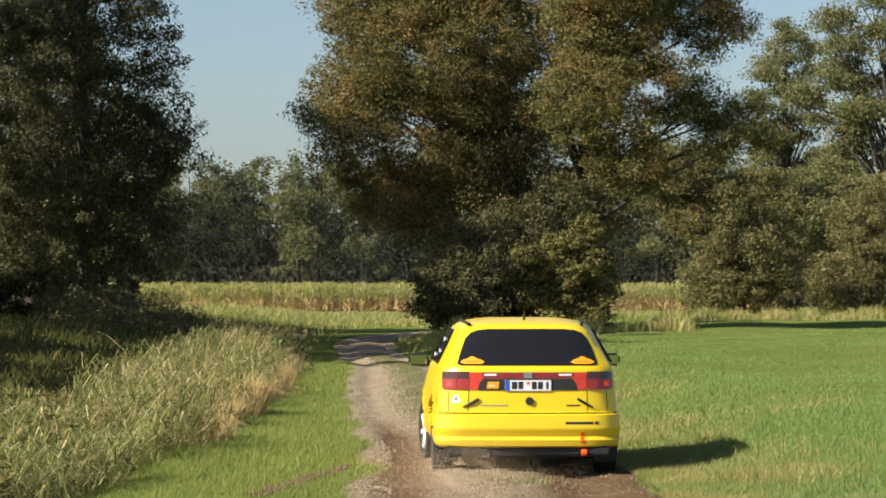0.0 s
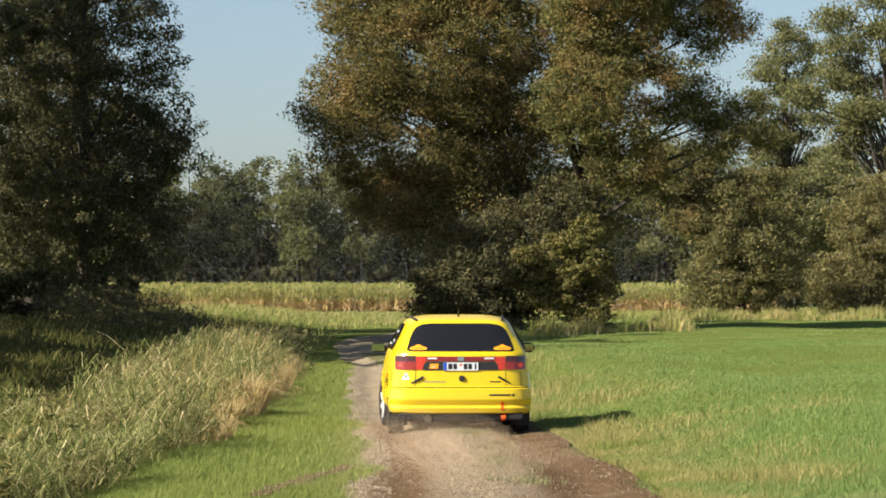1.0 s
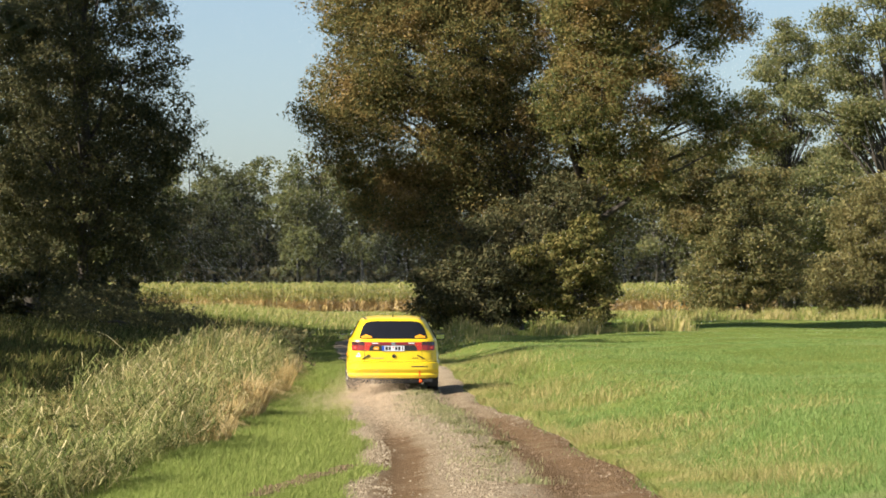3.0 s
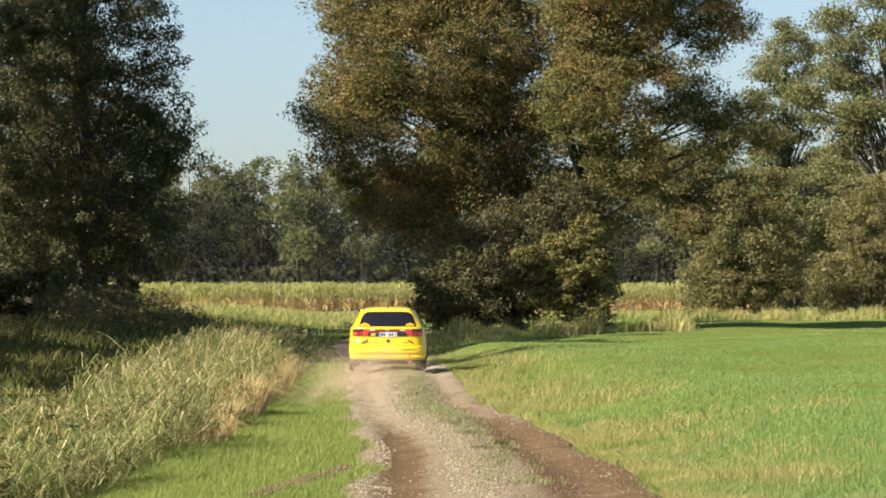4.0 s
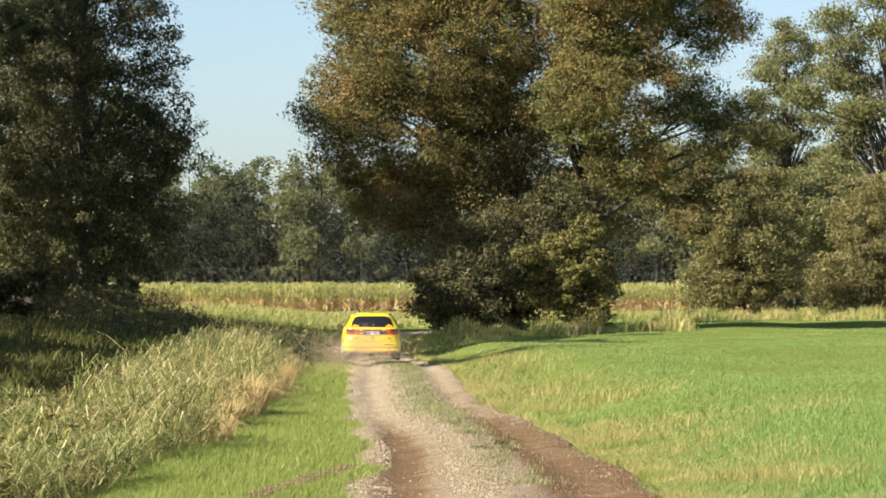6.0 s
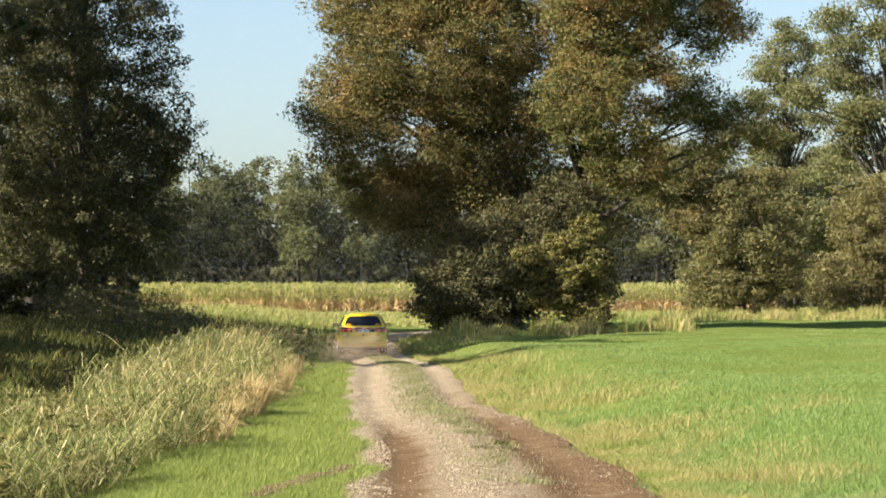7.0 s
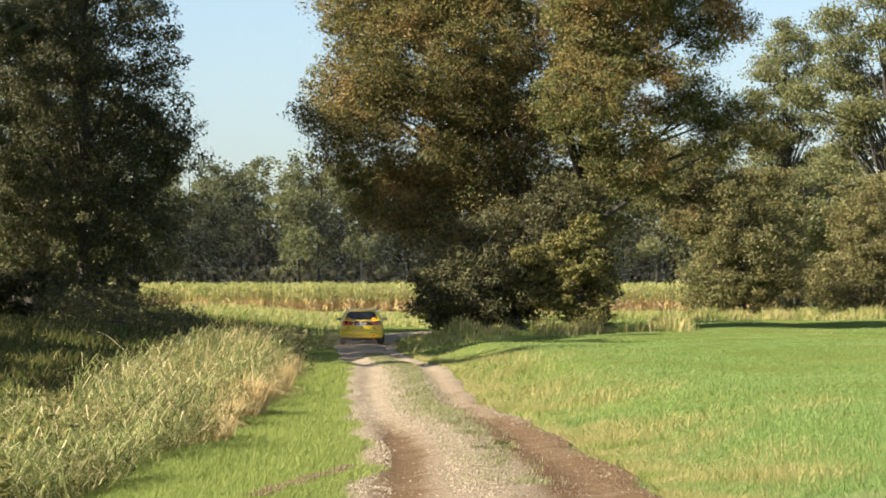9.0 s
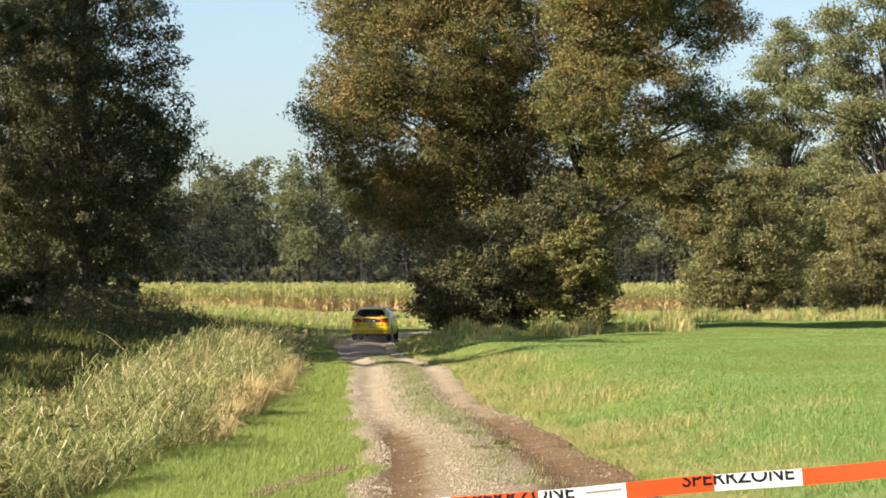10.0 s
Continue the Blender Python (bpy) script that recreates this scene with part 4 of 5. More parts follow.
def tail_panel(name, rows, mat, parent, proud=0.006, label="", cols=16):
    """A panel lying on the tail: rows of (z, x from, x to)."""
    bm = bmesh.new()
    fine = []
    for (za, la, ra), (zb, lb, rb) in zip(rows, rows[1:]):
        k = max(1, int((zb - za) / 0.03))
        fine += [(za + (zb - za) * i / k, la + (lb - la) * i / k, ra + (rb - ra) * i / k) for i in range(k)]
    fine.append(rows[-1])
    grids = []
    for off in (proud, -0.004):
        grids.append([[bm.verts.new((x, tail_y(x, z) - off, z)) for x in np.linspace(l, r, cols)] for z, l, r in fine])
    for g in grids:
        for a, b in zip(g, g[1:]):
            for i in range(cols - 1):
                bm.faces.new((a[i], a[i + 1], b[i + 1], b[i]))
    o, n = grids
    rim_o = o[0] + [r[-1] for r in o[1:]] + o[-1][-2::-1] + [r[0] for r in o[-2:0:-1]]
    rim_n = n[0] + [r[-1] for r in n[1:]] + n[-1][-2::-1] + [r[0] for r in n[-2:0:-1]]
    for i in range(len(rim_o)):
        j = (i + 1) % len(rim_o)
        bm.faces.new((rim_o[i], rim_o[j], rim_n[j], rim_n[i]))
    return part(name, bm_mesh(name, bm, mat), parent, label)


def box_mesh(name, sx, sy, sz, mat, bevel=0.01, at=(0, 0, 0)):
    bm = bmesh.new()
    bmesh.ops.create_cube(bm, size=1, matrix=Matrix.Translation(at) @ Matrix.Diagonal((sx, sy, sz, 1)))
    if bevel:
        bmesh.ops.bevel(bm, geom=bm.edges[:], offset=bevel, segments=2, affect="EDGES")
    return bm_mesh(name, bm, mat)


def ring_mesh(name, profile, mat, n=36):
    """A body turned round the x axis: profile of (x, radius)."""
    bm = bmesh.new()
    loops = [[bm.verts.new((x, r * math.cos(2 * math.pi * k / n), r * math.sin(2 * math.pi * k / n))) for k in range(n)] for x, r in profile]
    for a, b in zip(loops, loops[1:]):
        for k in range(n):
            bm.faces.new((a[k], a[(k + 1) % n], b[(k + 1) % n], b[k]))
    return bm_mesh(name, bm, mat)


def build_wheel(parent, x, y):
    w = new("wheel")
    w.parent = parent
    w.matrix_basis = pose(x, y, 0.29)
    s = 1 if x > 0 else -1
    part("tyre", ring_mesh("tyre", [(-0.085, 0.20), (-0.095, 0.235), (-0.085, 0.278), (-0.06, 0.29), (0.06, 0.29), (0.085, 0.278), (0.095, 0.235), (0.085, 0.20), (0.0, 0.19), (-0.085, 0.20)], M_TYRE), w)
    bm = bmesh.new()
    bmesh.ops.create_cone(bm, cap_ends=True, segments=32, radius1=0.2, radius2=0.2, depth=0.12, matrix=Matrix.Rotation(radians(90), 4, "Y"))
    for k in range(7):
        a = 2 * math.pi * k / 7
        bmesh.ops.create_cube(bm, size=1, matrix=Matrix.Rotation(a, 4, "X") @ Matrix.Translation((s * 0.066, 0, 0.11)) @ Matrix.Diagonal((0.03, 0.04, 0.17, 1)))
    part("rim", bm_mesh("rim", bm, M_RIM), w, "white-painted spoked rim")
    return w


def build_car():
    car = tagged(new("rally_car"), "bright yellow hatchback rally car driving away, dusty below", "car")
    part("body", bm_mesh("body", car_shell(0.545, 1.362, True), M_YELLOW, 28), car)
    part("bumper", bm_mesh("bumper", car_shell(0.25, 0.54, True), M_YELLOW, 40), car)
    # dark strip coloured as the shadow in the gap between bumper and tailgate
    part("seam", bm_mesh("seam", car_shell_strip(0.534, 0.551), M_SEAM), car)
    # rear window with its black rim
    win = tail_panel("rear_window", [(0.955, -0.58, 0.58), (0.97, -0.605, 0.605), (1.10, -0.565, 0.565), (1.19, -0.525, 0.525), (1.235, -0.48, 0.48), (1.255, -0.42, 0.42), (1.266, -0.33, 0.33)], M_GLASS, car, 0.008, "dark tinted rear window", 30)
    for s in (-1, 1):
        c = 0.475 * s
        tail_panel("sticker", [(0.968, c - 0.075, c + 0.075), (0.982, c - 0.105, c + 0.105), (1.0, c - 0.085, c + 0.085), (1.018, c - 0.03, c + 0.03), (1.03, c - 0.018, c + 0.018)], M_ORANGE, win, 0.011, "orange plaque-shaped sticker", 8)
        tail_panel("sticker_mark", [(0.985, c - 0.05, c + 0.05), (0.991, c - 0.05, c + 0.05)], M_ORRED, win, 0.013, "", 4)
    # lamps and the red band between them
    for s in (-1, 1):
        a, b = sorted((s * 0.505, s * 0.737))
        lamp = tail_panel("tail_light", [(0.748, a + 0.012, b - 0.012), (0.765, a, b), (0.84, a, b)], M_LAMP, car, 0.012, "red tail light with smoked upper half", 10)
        tail_panel("smoked_lens", [(0.838, a, b), (0.902, a + 0.004, b - 0.004)], M_SMOKE, lamp, 0.012, "smoked dark red lens", 10)
        a, b = sorted((s * 0.655, s * 0.70))
        tail_panel("lamp_core", [(0.778, a, b), (0.818, a, b)], M_LIT, lamp, 0.015, "glowing red lamp core", 5)
        tail_panel("outer_lens", [(0.76, min(s * 0.61, s * 0.62), max(s * 0.61, s * 0.62)), (0.895, min(s * 0.61, s * 0.62), max(s * 0.61, s * 0.62))], M_WINE, lamp, 0.015, "", 3)
        a, b = sorted((s * 0.395, s * 0.50))
        ins = 0.035 if s > 0 else 0
        ins2 = 0.035 if s < 0 else 0
        tail_panel("red_reflector", [(0.748, a + ins, b - ins2), (0.80, a + ins * 0.6, b - ins2 * 0.6), (0.84, a, b)], M_RED, car, 0.009, "bright red reflector beside the plate", 6)
    tail_panel("reflector_band", [(0.842, -0.50, 0.50), (0.895, -0.50, 0.50)], M_WINE, car, 0.009, "dark red reflector band across the tailgate", 24)
    tail_panel("red_corner", [(0.842, -0.503, -0.38), (0.893, -0.503, -0.40)], M_RED, car, 0.011, "", 6)
    tail_panel("red_corner", [(0.842, 0.38, 0.503), (0.893, 0.40, 0.503)], M_RED, car, 0.011, "", 6)
    tail_panel("plate_recess", [(0.742, -0.42, 0.42), (0.755, -0.43, 0.43), (0.81, -0.41, 0.41), (0.838, -0.38, 0.38)], M_BLACK, car, 0.008, "black plate panel", 24)
    plate = tail_panel("number_plate", [(0.738, -0.198, 0.198), (0.828, -0.198, 0.198)], M_WHITE, car, 0.016, "white number plate with a blue strip", 10)
    tail_panel("plate_strip", [(0.739, -0.197, -0.158), (0.827, -0.197, -0.158)], M_BLUE, plate, 0.018, "blue strip", 3)
    for x, w in ((-0.118, 0.046), (-0.063, 0.04), (0.052, 0.04), (0.105, 0.04), (0.165, 0.018)):
        tail_panel("plate_bar", [(0.752, x - w / 2, x + w / 2), (0.815, x - w / 2, x + w / 2)], M_INK, plate, 0.018, "", 3)
    tail_panel("plate_seal", [(0.790, -0.012, 0.012), (0.815, -0.012, 0.012)], M_ORRED, plate, 0.018, "red seal", 3)
    tail_panel("sticker", [(0.757, -0.355, -0.255), (0.815, -0.345, -0.248)], M_ORANGE, car, 0.013, "small yellow-orange square sticker", 4)
    tail_panel("sticker_mark", [(0.775, -0.335, -0.285), (0.783, -0.335, -0.285)], M_WHITE, car, 0.015, "", 3)
    tail_panel("badge", [(0.845, -0.03, 0.03), (0.86, -0.036, 0.036), (0.893, -0.034, 0.034)], M_CHROME, car, 0.016, "chrome badge", 5)
    for a, b in ((-0.375, -0.27), (0.265, 0.375)):
        tail_panel("lettering_bar", [(0.866, a, b), (0.884, a, b)], M_WHITE, car, 0.012, "grey-white lettering bar", 4)
    # lock, tailgate straps, small stickers as bars
    bm = bmesh.new()
    bmesh.ops.create_cone(bm, cap_ends=True, segments=20, radius1=0.036, radius2=0.03, depth=0.02, matrix=Matrix.Translation((0.012, tail_y(0, 0.645) - 0.01, 0.648)) @ Matrix.Rotation(radians(90), 4, "X"))
    part("lock", bm_mesh("lock", bm, M_BLACK), car, "black tailgate lock")
    for s in (-1, 1):
        V, F = tube([(s * 0.425, tail_y(0.425, 0.668) - 0.012, 0.668), (s * 0.48, tail_y(0.48, 0.635) - 0.014, 0.635), (s * 0.56, tail_y(0.56, 0.60) - 0.012, 0.597)], [0.012, 0.013, 0.006], 6)
        part("tailgate_strap", raw_mesh("tailgate_strap", V, F, (M_BLACK,), smooth=True), car, "black rubber tailgate strap")
        tail_panel("seam", [(0.56, s * 0.512 - 0.003, s * 0.512 + 0.003), (0.74, s * 0.507 - 0.003, s * 0.507 + 0.003)], M_SEAM, car, 0.002, "", 3)
        tail_panel("seam", [(0.56, s * 0.685 - 0.002, s * 0.685 + 0.002), (0.73, s * 0.68 - 0.002, s * 0.68 + 0.002)], M_SEAM, car, 0.002, "", 3)
    tail_panel("lettering_bar", [(0.605, -0.41, -0.17), (0.618, -0.41, -0.17)], M_GREYINK, car, 0.003, "grey lettering bar", 8)
    tail_panel("lettering_bar", [(0.605, 0.33, 0.45), (0.617, 0.33, 0.45)], M_INK, car, 0.003, "black lettering bar", 6)
    tail_panel("sticker", [(0.635, -0.66, -0.575), (0.66, -0.655, -0.58), (0.695, -0.63, -0.60), (0.71, -0.62, -0.605)], M_WHITE, car, 0.003, "white round-topped sticker", 6)
    tail_panel("sticker_mark", [(0.655, -0.635, -0.60), (0.69, -0.63, -0.605)], M_GREYINK, car, 0.005, "", 3)
    tail_panel("lettering_bar", [(0.452, 0.32, 0.56), (0.472, 0.32, 0.56)], M_INK, car, 0.003, "black lettering bar on the bumper", 8)
    tail_panel("lettering_bar", [(0.450, 0.575, 0.605), (0.474, 0.575, 0.605)], M_INK, car, 0.003, "", 3)
    tail_panel("tow_arrow", [(0.285, 0.464, 0.468), (0.31, 0.44, 0.492), (0.312, 0.452, 0.48), (0.385, 0.45, 0.482)], M_ORRED, car, 0.004, "orange-red arrow sticker", 5)
    part("side_marker", box_mesh("side_marker", 0.012, 0.09, 0.05, M_ORRED, 0.004, (-Rz(MID_W, 0.68) - 0.004, -1.58, 0.68)), car, "orange-red flank sticker")
    # underneath
    part("valance", box_mesh("valance", 1.42, 0.5, 0.09, M_BLACK, 0.02, (0, -1.6, 0.22)), car, "black plastic valance under the bumper")
    part("underbody", box_mesh("underbody", 1.05, 3.2, 0.10, M_BLACK, 0.03, (0, 0.0, 0.20)), car)
    part("tow_eye", ring_mesh("tow_eye", [(0.455, 0.028), (0.48, 0.032), (0.505, 0.028), (0.48, 0.016), (0.455, 0.028)], M_ORRED, 14), car, "red tow eye", pose(0, -1.86, 0.205))
    bm = bmesh.new()
    bmesh.ops.create_cone(bm, cap_ends=False, segments=20, radius1=0.042, radius2=0.042, depth=0.3, matrix=Matrix.Translation((-0.37, -1.80, 0.20)) @ Matrix.Rotation(radians(90), 4, "X"))
    bmesh.ops.create_cone(bm, cap_ends=True, segments=20, radius1=0.035, radius2=0.035, depth=0.2, matrix=Matrix.Translation((-0.37, -1.78, 0.20)) @ Matrix.Rotation(radians(90), 4, "X"))
    part("exhaust", bm_mesh("exhaust", bm, M_STEEL), car, "steel exhaust tailpipe")
    for s in (-1, 1):
        part("mud_flap", box_mesh("mud_flap", 0.2, 0.012, 0.2, M_BLACK, 0.004, (s * 0.69, -1.47, 0.21)), car, "black rubber mud flap")
        # mirrors
        mir = part("door_mirror", box_mesh("door_mirror", 0.19, 0.12, 0.115, M_BLACK, 0.03, (s * 0.885, 0.42, 0.965)), car, "black door mirror")
        part("mirror_glass", box_mesh("mirror_glass", 0.15, 0.006, 0.08, M_MIRROR, 0.002, (s * 0.888, 0.358, 0.965)), mir, "mirror glass")
        part("mirror_arm", box_mesh("mirror_arm", 0.12, 0.05, 0.05, M_BLACK, 0.01, (s * 0.79, 0.43, 0.935)), mir)
        side_window(car, s)
    bm = bmesh.new()
    rows = [[bm.verts.new((u * (Rz(MID_W, z) - 0.07), Rz(NOSE_Y, z) - 0.12 * abs(u) ** 3 + o, z + 0.6 * o)) for o in (0.010, -0.003) for u in np.linspace(-1, 1, 13)] for z in np.linspace(0.98, 1.25, 5)]
    for a, b in zip(rows, rows[1:]):
        for i in range(12):
            bm.faces.new((a[i], a[i + 1], b[i + 1], b[i]))
            bm.faces.new((a[13 + i], b[13 + i], b[14 + i], a[14 + i]))
        for i, j in ((0, 13), (12, 25)):
            bm.faces.new((a[i], b[i], b[j], a[j]))
    for r in (rows[0], rows[-1]):
        for i in range(12):
            bm.faces.new((r[i], r[i + 1], r[14 + i], r[13 + i]))
    part("windscreen", bm_mesh("windscreen", bm, M_GLASS), car, "dark windscreen")
    # roof aerial and rails
    V, F = tube([(0.0, -1.22, 1.335), (0.0, -1.24, 1.365), (0.0, -1.30, 1.425)], [0.016, 0.01, 0.004], 6)
    part("aerial", raw_mesh("aerial", V, F, (M_BLACK,)), car, "black roof aerial")
    for s in (-1, 1):
        V, F = tube([(s * 0.49, -1.45, 1.305), (s * 0.525, -0.9, 1.33), (s * 0.525, -0.2, 1.33)], [0.014, 0.014, 0.014], 6)
        part("roof_strip", raw_mesh("roof_strip", V, F, (M_BLACK,)), car, "black roof gutter strip")
    wheels = [build_wheel(car, x, y) for y, half in zip(AXLES, (0.715, 0.735)) for x in (-half, half)]
    return car, wheels


def car_shell_strip(z0, z1):
    """Narrow band round the tail, a little inside the shell."""
    bm = bmesh.new()
    xs = np.linspace(-0.765, 0.765, 25)
    rows = [[bm.verts.new((x, -1.872 + 0.045 * (x / 0.78) ** 2 + 0.1 * abs(x / 0.78) ** 9 - 0.004, z)) for x in xs] for z in (z0, z1)]
    rows.append([bm.verts.new((x, -1.70, z1)) for x in xs])
    rows.append([bm.verts.new((x, -1.70, z0)) for x in xs])
    for a, b in zip(rows, rows[1:] + rows[:1]):
        for i in range(24):
            bm.faces.new((a[i], a[i + 1], b[i + 1], b[i]))
    return bm


def side_window(car, s):
    """Dark side glass from door to tail pillar, with pale tape marks."""
    bm = bmesh.new()
    rows = []
    for z, a, b in ((0.97, -1.25, 0.66), (1.06, -1.2, 0.52), (1.16, -1.14, 0.36), (1.26, -1.02, 0.2)):
        w = Rz(MID_W, z)
        rows.append([bm.verts.new((s * (w + o), y, z)) for o in (0.012, -0.004) for y in np.linspace(a, b, 8)])
    for a, b in zip(rows, rows[1:]):
        for i in range(7):
            bm.faces.new((a[i], a[i + 1], b[i + 1], b[i]))
            bm.faces.new((a[8 + i], b[8 + i], b[9 + i], a[9 + i]))
        for i, j in ((0, 8), (7, 15)):
            bm.faces.new((a[i], b[i], b[j], a[j]))
    for r in (rows[0], rows[-1]):
        for i in range(7):
            bm.faces.new((r[i], r[i + 1], r[9 + i], r[8 + i]))
    win = part("side_window", bm_mesh("side_window", bm, M_GLASS), car, "dark side window")
    for y, z in ((-0.9, 1.06), (-0.5, 1.16), (-0.2, 1.02)):
        part("window_sticker", box_mesh("window_sticker", 0.012, 0.12, 0.05, M_WHITE, 0.003, (s * (Rz(MID_W, z) + 0.012), y, z)), win, "white window sticker")


car, wheels = build_car()

# ================= barrier tape near the camera =================
def text_mesh(txt, size, mat):
    cu = bpy.data.curves.new("lettering", "FONT")
    cu.body, cu.size, cu.extrude, cu.offset = txt, size, 0.0005, 0.0016
    ob = bpy.data.objects.new("lettering", cu)
    scene.collection.objects.link(ob)
    dg = bpy.context.evaluated_depsgraph_get()
    me = bpy.data.meshes.new_from_object(ob.evaluated_get(dg))
    bpy.data.objects.remove(ob)
    me.materials.clear()
    me.materials.append(mat)
    return me


TAPE_Y, BLOCK = 15.9, 0.416


def wave(x, z):
    return 0.012 * math.sin(x * 3.1 + z * 9)


def build_tape():
    """Origin where the tape's top edge meets the right border of the view; the blocks run along x."""
    tape = tagged(new("barrier_tape"), "red and white striped plastic barrier tape fluttering across the track", "barrier tape")
    letters = text_mesh("SPERRZONE", 0.098, M_INK)
    for k in range(-3, 2):
        x0 = -0.968 + 1.04 * k
        cut = bmesh.new()     # the tape is folded lengthwise, so only the lower part of the letters shows
        cut.from_mesh(letters)
        bmesh.ops.bisect_plane(cut, geom=cut.verts[:] + cut.edges[:] + cut.faces[:], plane_co=(0, 0.044, 0), plane_no=(0, 1, 0), clear_outer=True)
        for v in cut.verts:
            x, z = v.co.x + x0, v.co.y - 0.047
            v.co = (x, wave(x, z) - 0.0012, z + 0.004 * math.sin(x * 5))
        me = letters.copy()
        cut.to_mesh(me)
        cut.free()
        part("lettering", me, tape, "black lettering")
        bm = bmesh.new()
        rows = [[bm.verts.new((x, wave(x, z) - 0.0012, z + 0.004 * math.sin(x * 5))) for x in np.linspace(x0 + 0.585, x0 + 0.755, 6)] for z in (-0.034, -0.024)]
        for c in range(5):
            bm.faces.new((rows[0][c], rows[0][c + 1], rows[1][c + 1], rows[1][c]))
        if k % 2:
            part("small_print_bar", bm_mesh("small_print_bar", bm, M_GREYINK), tape)
    for i in range(-9, 5):
        x0 = -0.40 + i * BLOCK
        bm = bmesh.new()
        cols = [[bm.verts.new((x0 + BLOCK * k / 8, wave(x0 + BLOCK * k / 8, z) + o, z + 0.004 * math.sin((x0 + BLOCK * k / 8) * 5)))
                 for o in (0, 0.0012) for z in (-0.079, -0.052, -0.026, 0.0)] for k in range(9)]
        for a, b in zip(cols, cols[1:]):
            for j in range(3):
                bm.faces.new((a[j], b[j], b[j + 1], a[j + 1]))
                bm.faces.new((a[4 + j], a[5 + j], b[5 + j], b[4 + j]))
            bm.faces.new((a[0], a[4], b[4], b[0]))
            bm.faces.new((a[3], b[3], b[7], a[7]))
        bm.faces.new(cols[0])
        bm.faces.new(cols[-1])
        red = i % 2 == 0
        part("red_block" if red else "white_block", bm_mesh("tape_block", bm, M_TAPERED if red else M_TAPEWHITE), tape, "red tape block" if red else "white tape block")
    return tape


tape = build_tape()

# ================= dust =================
def grain_mesh(seed, n, rad, grain):
    """A puff of fine grains."""
    rng = np.random.default_rng(seed)
    d = unit(rng.normal(size=(n, 3)))
    r = rng.uniform(0, 1, (n, 1)) ** 0.55
    C = d * r * np.array(rad)
    C += 0.15 * np.sin(C[:, ::-1] * 5.0 + seed)
    a = unit(rng.normal(size=(n, 3)))
    b = unit(np.cross(a, rng.normal(size=(n, 3))))
    c = np.cross(a, b)
    g = grain * rng.uniform(0.6, 1.3, (n, 1))
    V = np.stack([C + b * g, C - b * g * 0.5 + c * g * 0.85, C - b * g * 0.5 - c * g * 0.85], 1).reshape(-1, 3)
    F = np.arange(n * 3).reshape(-1, 3)
    return raw_mesh("dust_cloud", V, F, (M_DUST,))


def build_mist():
    """Pale flakes added as haze: thicker low over the maize, even nearer to lift the darks."""
    rng = R(91)
    n = 260000
    y = np.concatenate([rng.uniform(235, 335, 130000), rng.uniform(80, 235, n - 130000)])
    x = np.where(y > 235, rng.normal(-4, 20, n), rng.uniform(-1, 1, n) * view_half(y))
    z = land(x, y) + np.where(y > 235, 12.0 * rng.uniform(0, 1, n) ** 1.3, (0.085 * y + 1.5) * rng.uniform(0, 1, n))
    C = np.stack([x, y, z], 1)
    a = unit(rng.normal(size=(n, 3)))
    b = unit(np.cross(a, rng.normal(size=(n, 3))))
    c = np.cross(a, b)
    g = 0.0115 * rng.uniform(0.7, 1.2, (n, 1)) * np.minimum(1.0, y / 190)[:, None]
    V = np.stack([C + b * g, C - b * g * 0.5 + c * g * 0.85, C - b * g * 0.5 - c * g * 0.85], 1).reshape(-1, 3)
    stuff("mist", raw_mesh("mist", V, np.arange(n * 3).reshape(-1, 3), (M_MIST,)), "thin pale flakes standing in for haze before the distant wood and nearer", "mist")


build_mist()

# car's way: seconds, place of the tail lamps along the track, sideways place, height of the ground
WAY = ((0.0, 28.9, 0.73), (0.5, 33.0, 0.53), (1.0, 37.9, 0.20), (1.5, 43.0, -0.065), (2.0, 48.0, -0.33), (2.5, 53.6, -0.675), (3.0, 59.6, -0.88), (3.5, 65.6, -1.05),
       (4.0, 71.0, -1.17), (4.5, 76.5, -1.18), (5.0, 83.2, -1.42), (5.5, 89.0, -1.63), (6.0, 95.3, -2.0), (6.5, 102.5, -2.35), (7.0, 110.5, -2.62), (7.5, 117.0, -2.84),
       (8.0, 121.0, -2.97), (8.5, 125.0, -3.07), (9.0, 128.5, -3.12), (9.5, 132.8, -3.14), (10.0, 137.0, -2.97))
SIT = ((28, -0.02), (33, -0.03), (38, -0.045), (43, -0.035), (48, -0.15), (53.6, -0.23), (62, -0.15), (71, -0.055), (76, -0.065), (83.2, -0.14), (89, -0.22), (100, -0.34), (110.5, -0.375), (117, -0.335),
       (125, -0.325), (132.8, -0.26), (140, -0.24))
YAW = ((0, 1.8), (1, 2.2), (2, 2.2), (3, 1.5), (4, 0.6), (5, 1.6), (6, 2.5), (7, 2.5), (8, 1.0), (9, 0.5), (9.5, -2.0), (10, -5.0))


def at_time(t, k):
    return float(np.interp(t, [w[0] for w in WAY], [w[k] for w in WAY]))


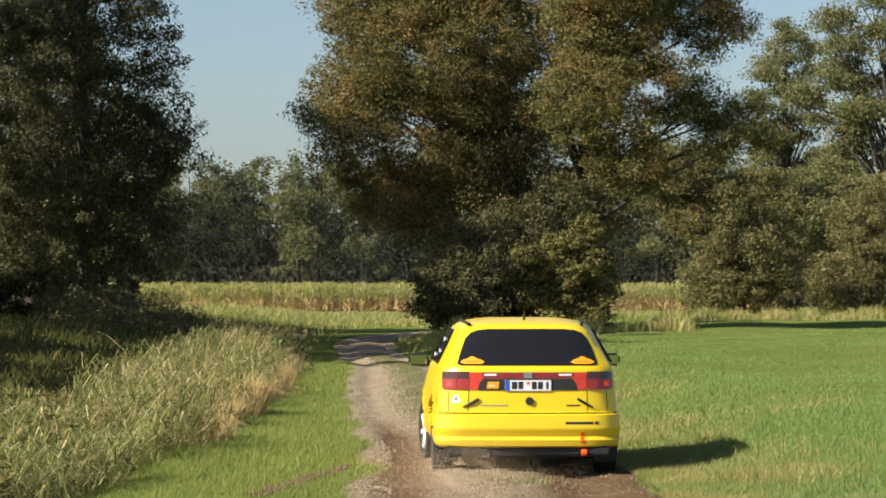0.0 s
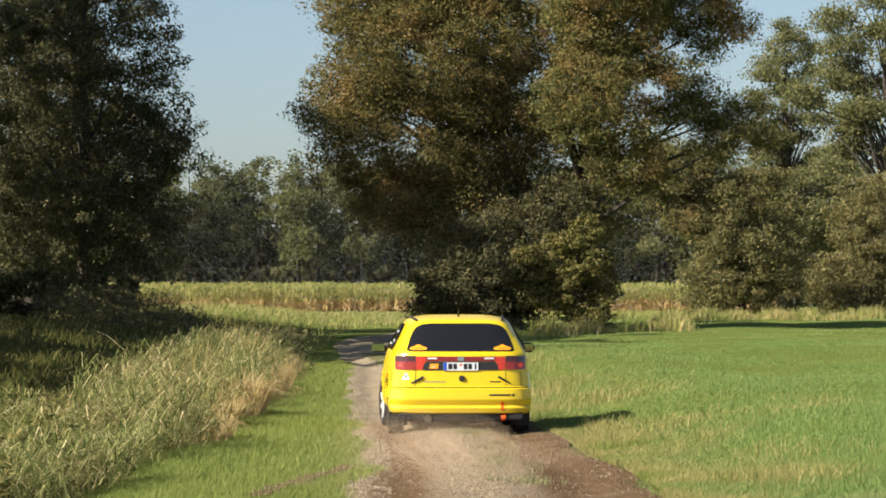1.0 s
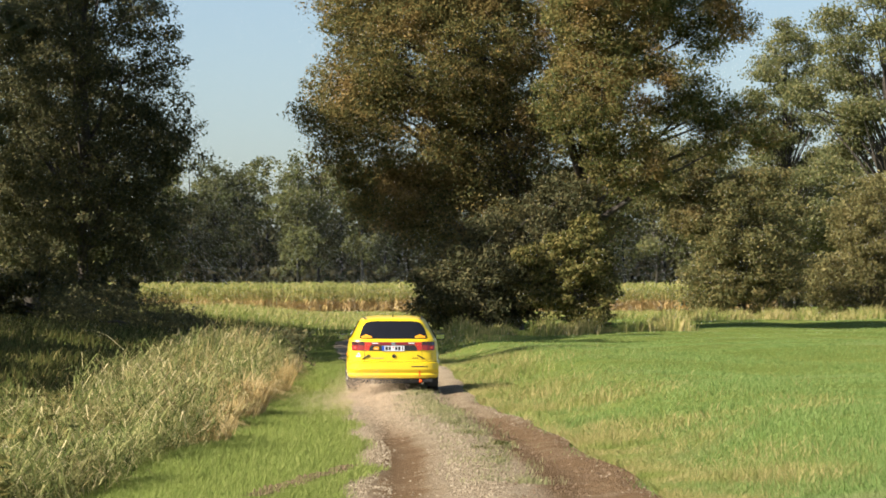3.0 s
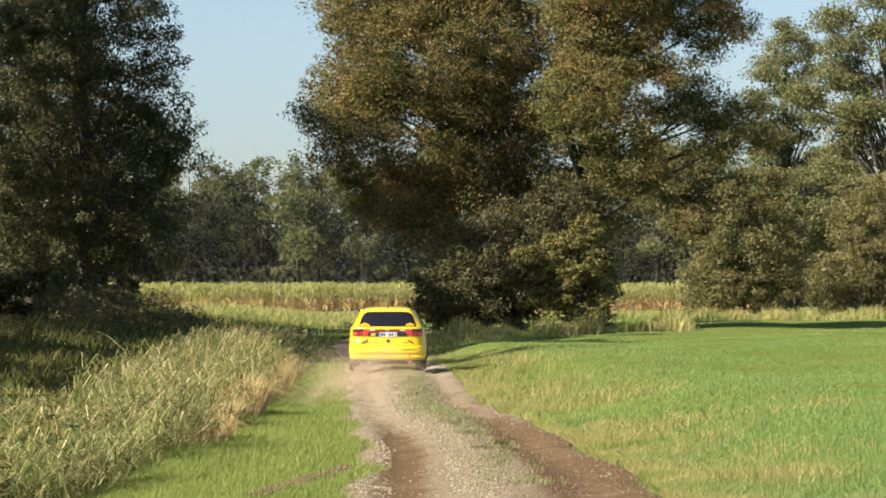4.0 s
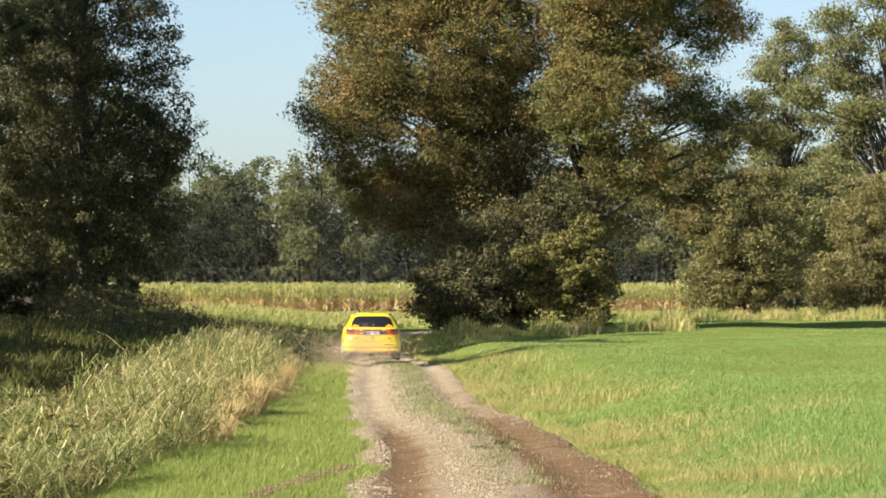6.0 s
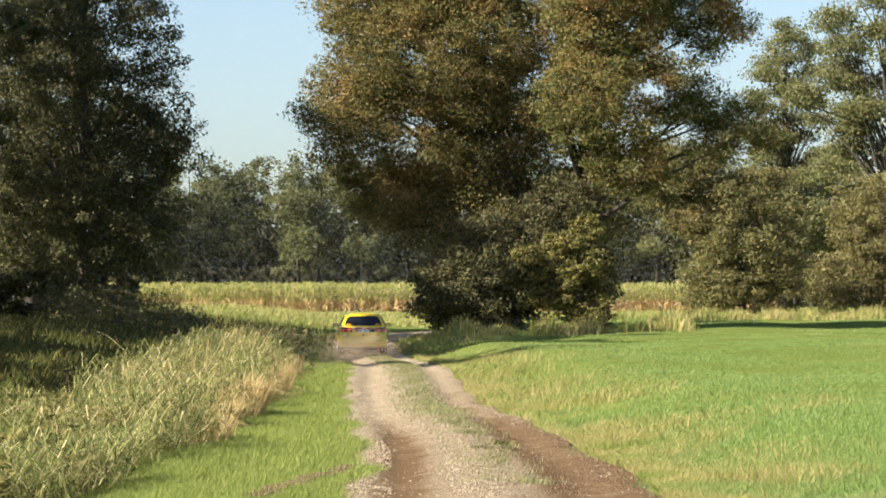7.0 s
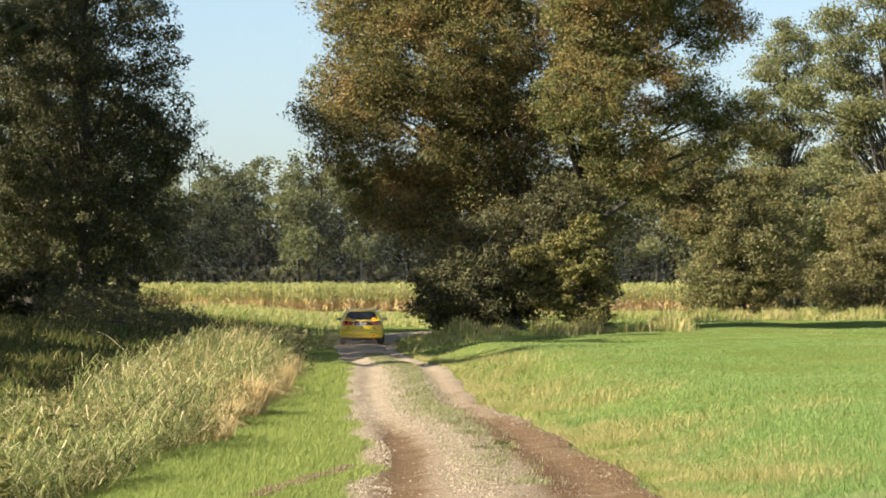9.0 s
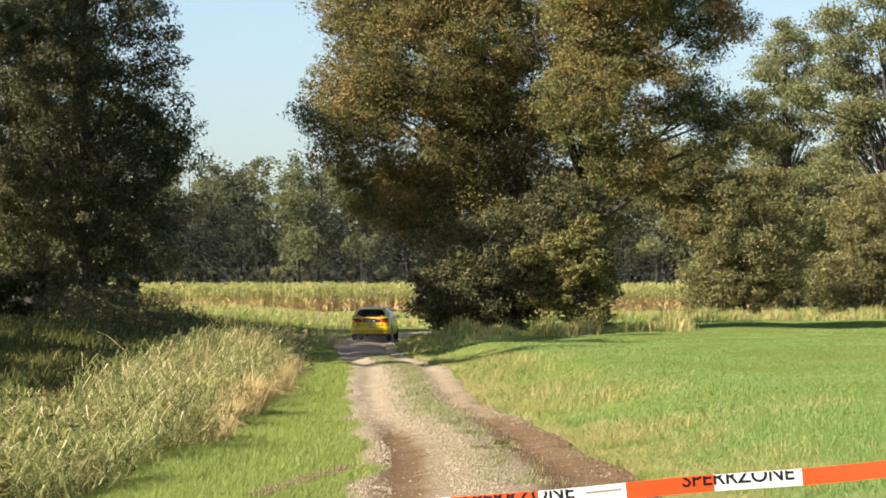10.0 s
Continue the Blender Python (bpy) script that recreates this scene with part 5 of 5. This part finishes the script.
def build_dust():
    puffs = []
    near = [grain_mesh(70 + i, 14000, (0.95, 1.5, 0.30), 0.0027) for i in range(2)]
    far = [grain_mesh(75 + i, 4600, (1.2, 1.6, 0.42), 0.0056) for i in range(3)]
    fine = grain_mesh(78, 42000, (0.85, 1.3, 0.26), 0.0017)
    thin = grain_mesh(79, 2000, (1.2, 1.6, 0.42), 0.0056)
    for i, y in enumerate(np.arange(25.4, 134, 1.9)):
        puffs.append((y, tagged(new("dust_cloud", fine if y < 33 else near[i % 2] if y < 56 else far[i % 3] if y < 94 else thin), "thin tan dust cloud whirled up behind the car", "dust", "dust behind the car", "stuff")))
    return puffs


puffs = build_dust()

# ================= what moves =================
TAPE_KEYS = ((0, 930, 4.0), (7.0, 930, 4.0), (7.2, 905, 6.0), (7.3, 858, 6.0), (7.4, 900, 5.0), (7.6, 925, 4.0), (7.8, 900, 4.0), (7.9, 868, 3.4), (8.0, 850, 3.3), (8.1, 863, 3.4),
             (8.2, 857, 2.8), (8.3, 853, 2.6), (8.4, 857, 4.2), (8.5, 877, 2.6), (8.6, 845, 4.2), (8.7, 822, 5.2), (8.8, 829, 4.8), (8.9, 905, 4.2), (9.0, 925, 4.0), (9.3, 925, 4.0),
             (9.4, 900, 4.0), (9.5, 855, 4.0), (9.6, 895, 4.0), (9.7, 890, 4.0), (9.8, 838, 3.6), (9.9, 892, 4.0), (10.0, 815, 4.9))


def motions():
    rows = []
    for t, y, x in WAY:
        yaw = float(np.interp(t, [w[0] for w in YAW], [w[1] for w in YAW]))
        z = float(np.interp(y, [w[0] for w in SIT], [w[1] for w in SIT]))
        m = pose(x, y, z, 0, 0, yaw) @ pose(0, 1.85, 0)
        rows.append((t, m))
    walk(car, rows)
    # wheels roll with the way
    for w in wheels:
        base = w.matrix_basis.copy()
        steer = radians(7) if base.translation.y > 0 else 0.0     # front wheels turned a little to the left
        turn, last, out = 0.0, WAY[0][1], []
        for k in range(0, 201):
            t = k * 0.05
            y = at_time(t, 1)
            turn -= min(1.4, (y - last) / 0.29)
            last = y
            out.append((t, Matrix.Translation(base.translation) @ Matrix.Rotation(steer, 4, "Z") @ Matrix.Rotation(turn, 4, "X")))
        walk(w, out)
    # dust rises behind the car, drifts aside and settles into the ground
    rng = np.random.default_rng(5)
    for y, ob in puffs:
        t0 = float(np.interp(y, [w[1] for w in WAY], [w[0] for w in WAY], left=-0.42)) + (0.32 if y < 56 else 0.2)
        x = at_time(t0, 2) - (0.35 if y > 29 else 0.55) + rng.normal(0, 0.25)
        g = float(land(x, y))
        yaw = rng.uniform(-20, 20)
        life = rng.uniform(0.9, 1.5)
        up, rise = (0.14, -0.12) if y < 56 else (0.42, 0.05) if y < 94 else (0.25, -0.05)
        low = pose(x, y, g - 1.0, 0, 0, yaw)
        rows = [(0.0, low)] if t0 > 0.05 else [(0.0, pose(x, y, g + 0.06, 0, 0, yaw))]
        if t0 > 0.3:
            rows.append((t0 - 0.2, low))
        if t0 > 0.05:
            rows.append((t0 + 0.12, pose(x, y, g + rise, 0, 0, yaw)))
        for dt, dx, dz in ((0.6, 0.1, up), (life, 0.3, up + 0.1), (life + 1.3, 0.5, -0.8)):
            if t0 + dt < 9.9:
                rows.append((t0 + dt, pose(x - dx, y, g + dz, 0, 0, yaw + 4 * dt)))
        rows.append((10.0, rows[-1][1]))
        walk(ob, rows)
    s = 5955.0 / TAPE_Y
    walk(tape, [(t, pose(2.09, TAPE_Y, EYE_Z - (y - 526) / s, 0, -tilt, 0)) for t, y, tilt in TAPE_KEYS])


motions()
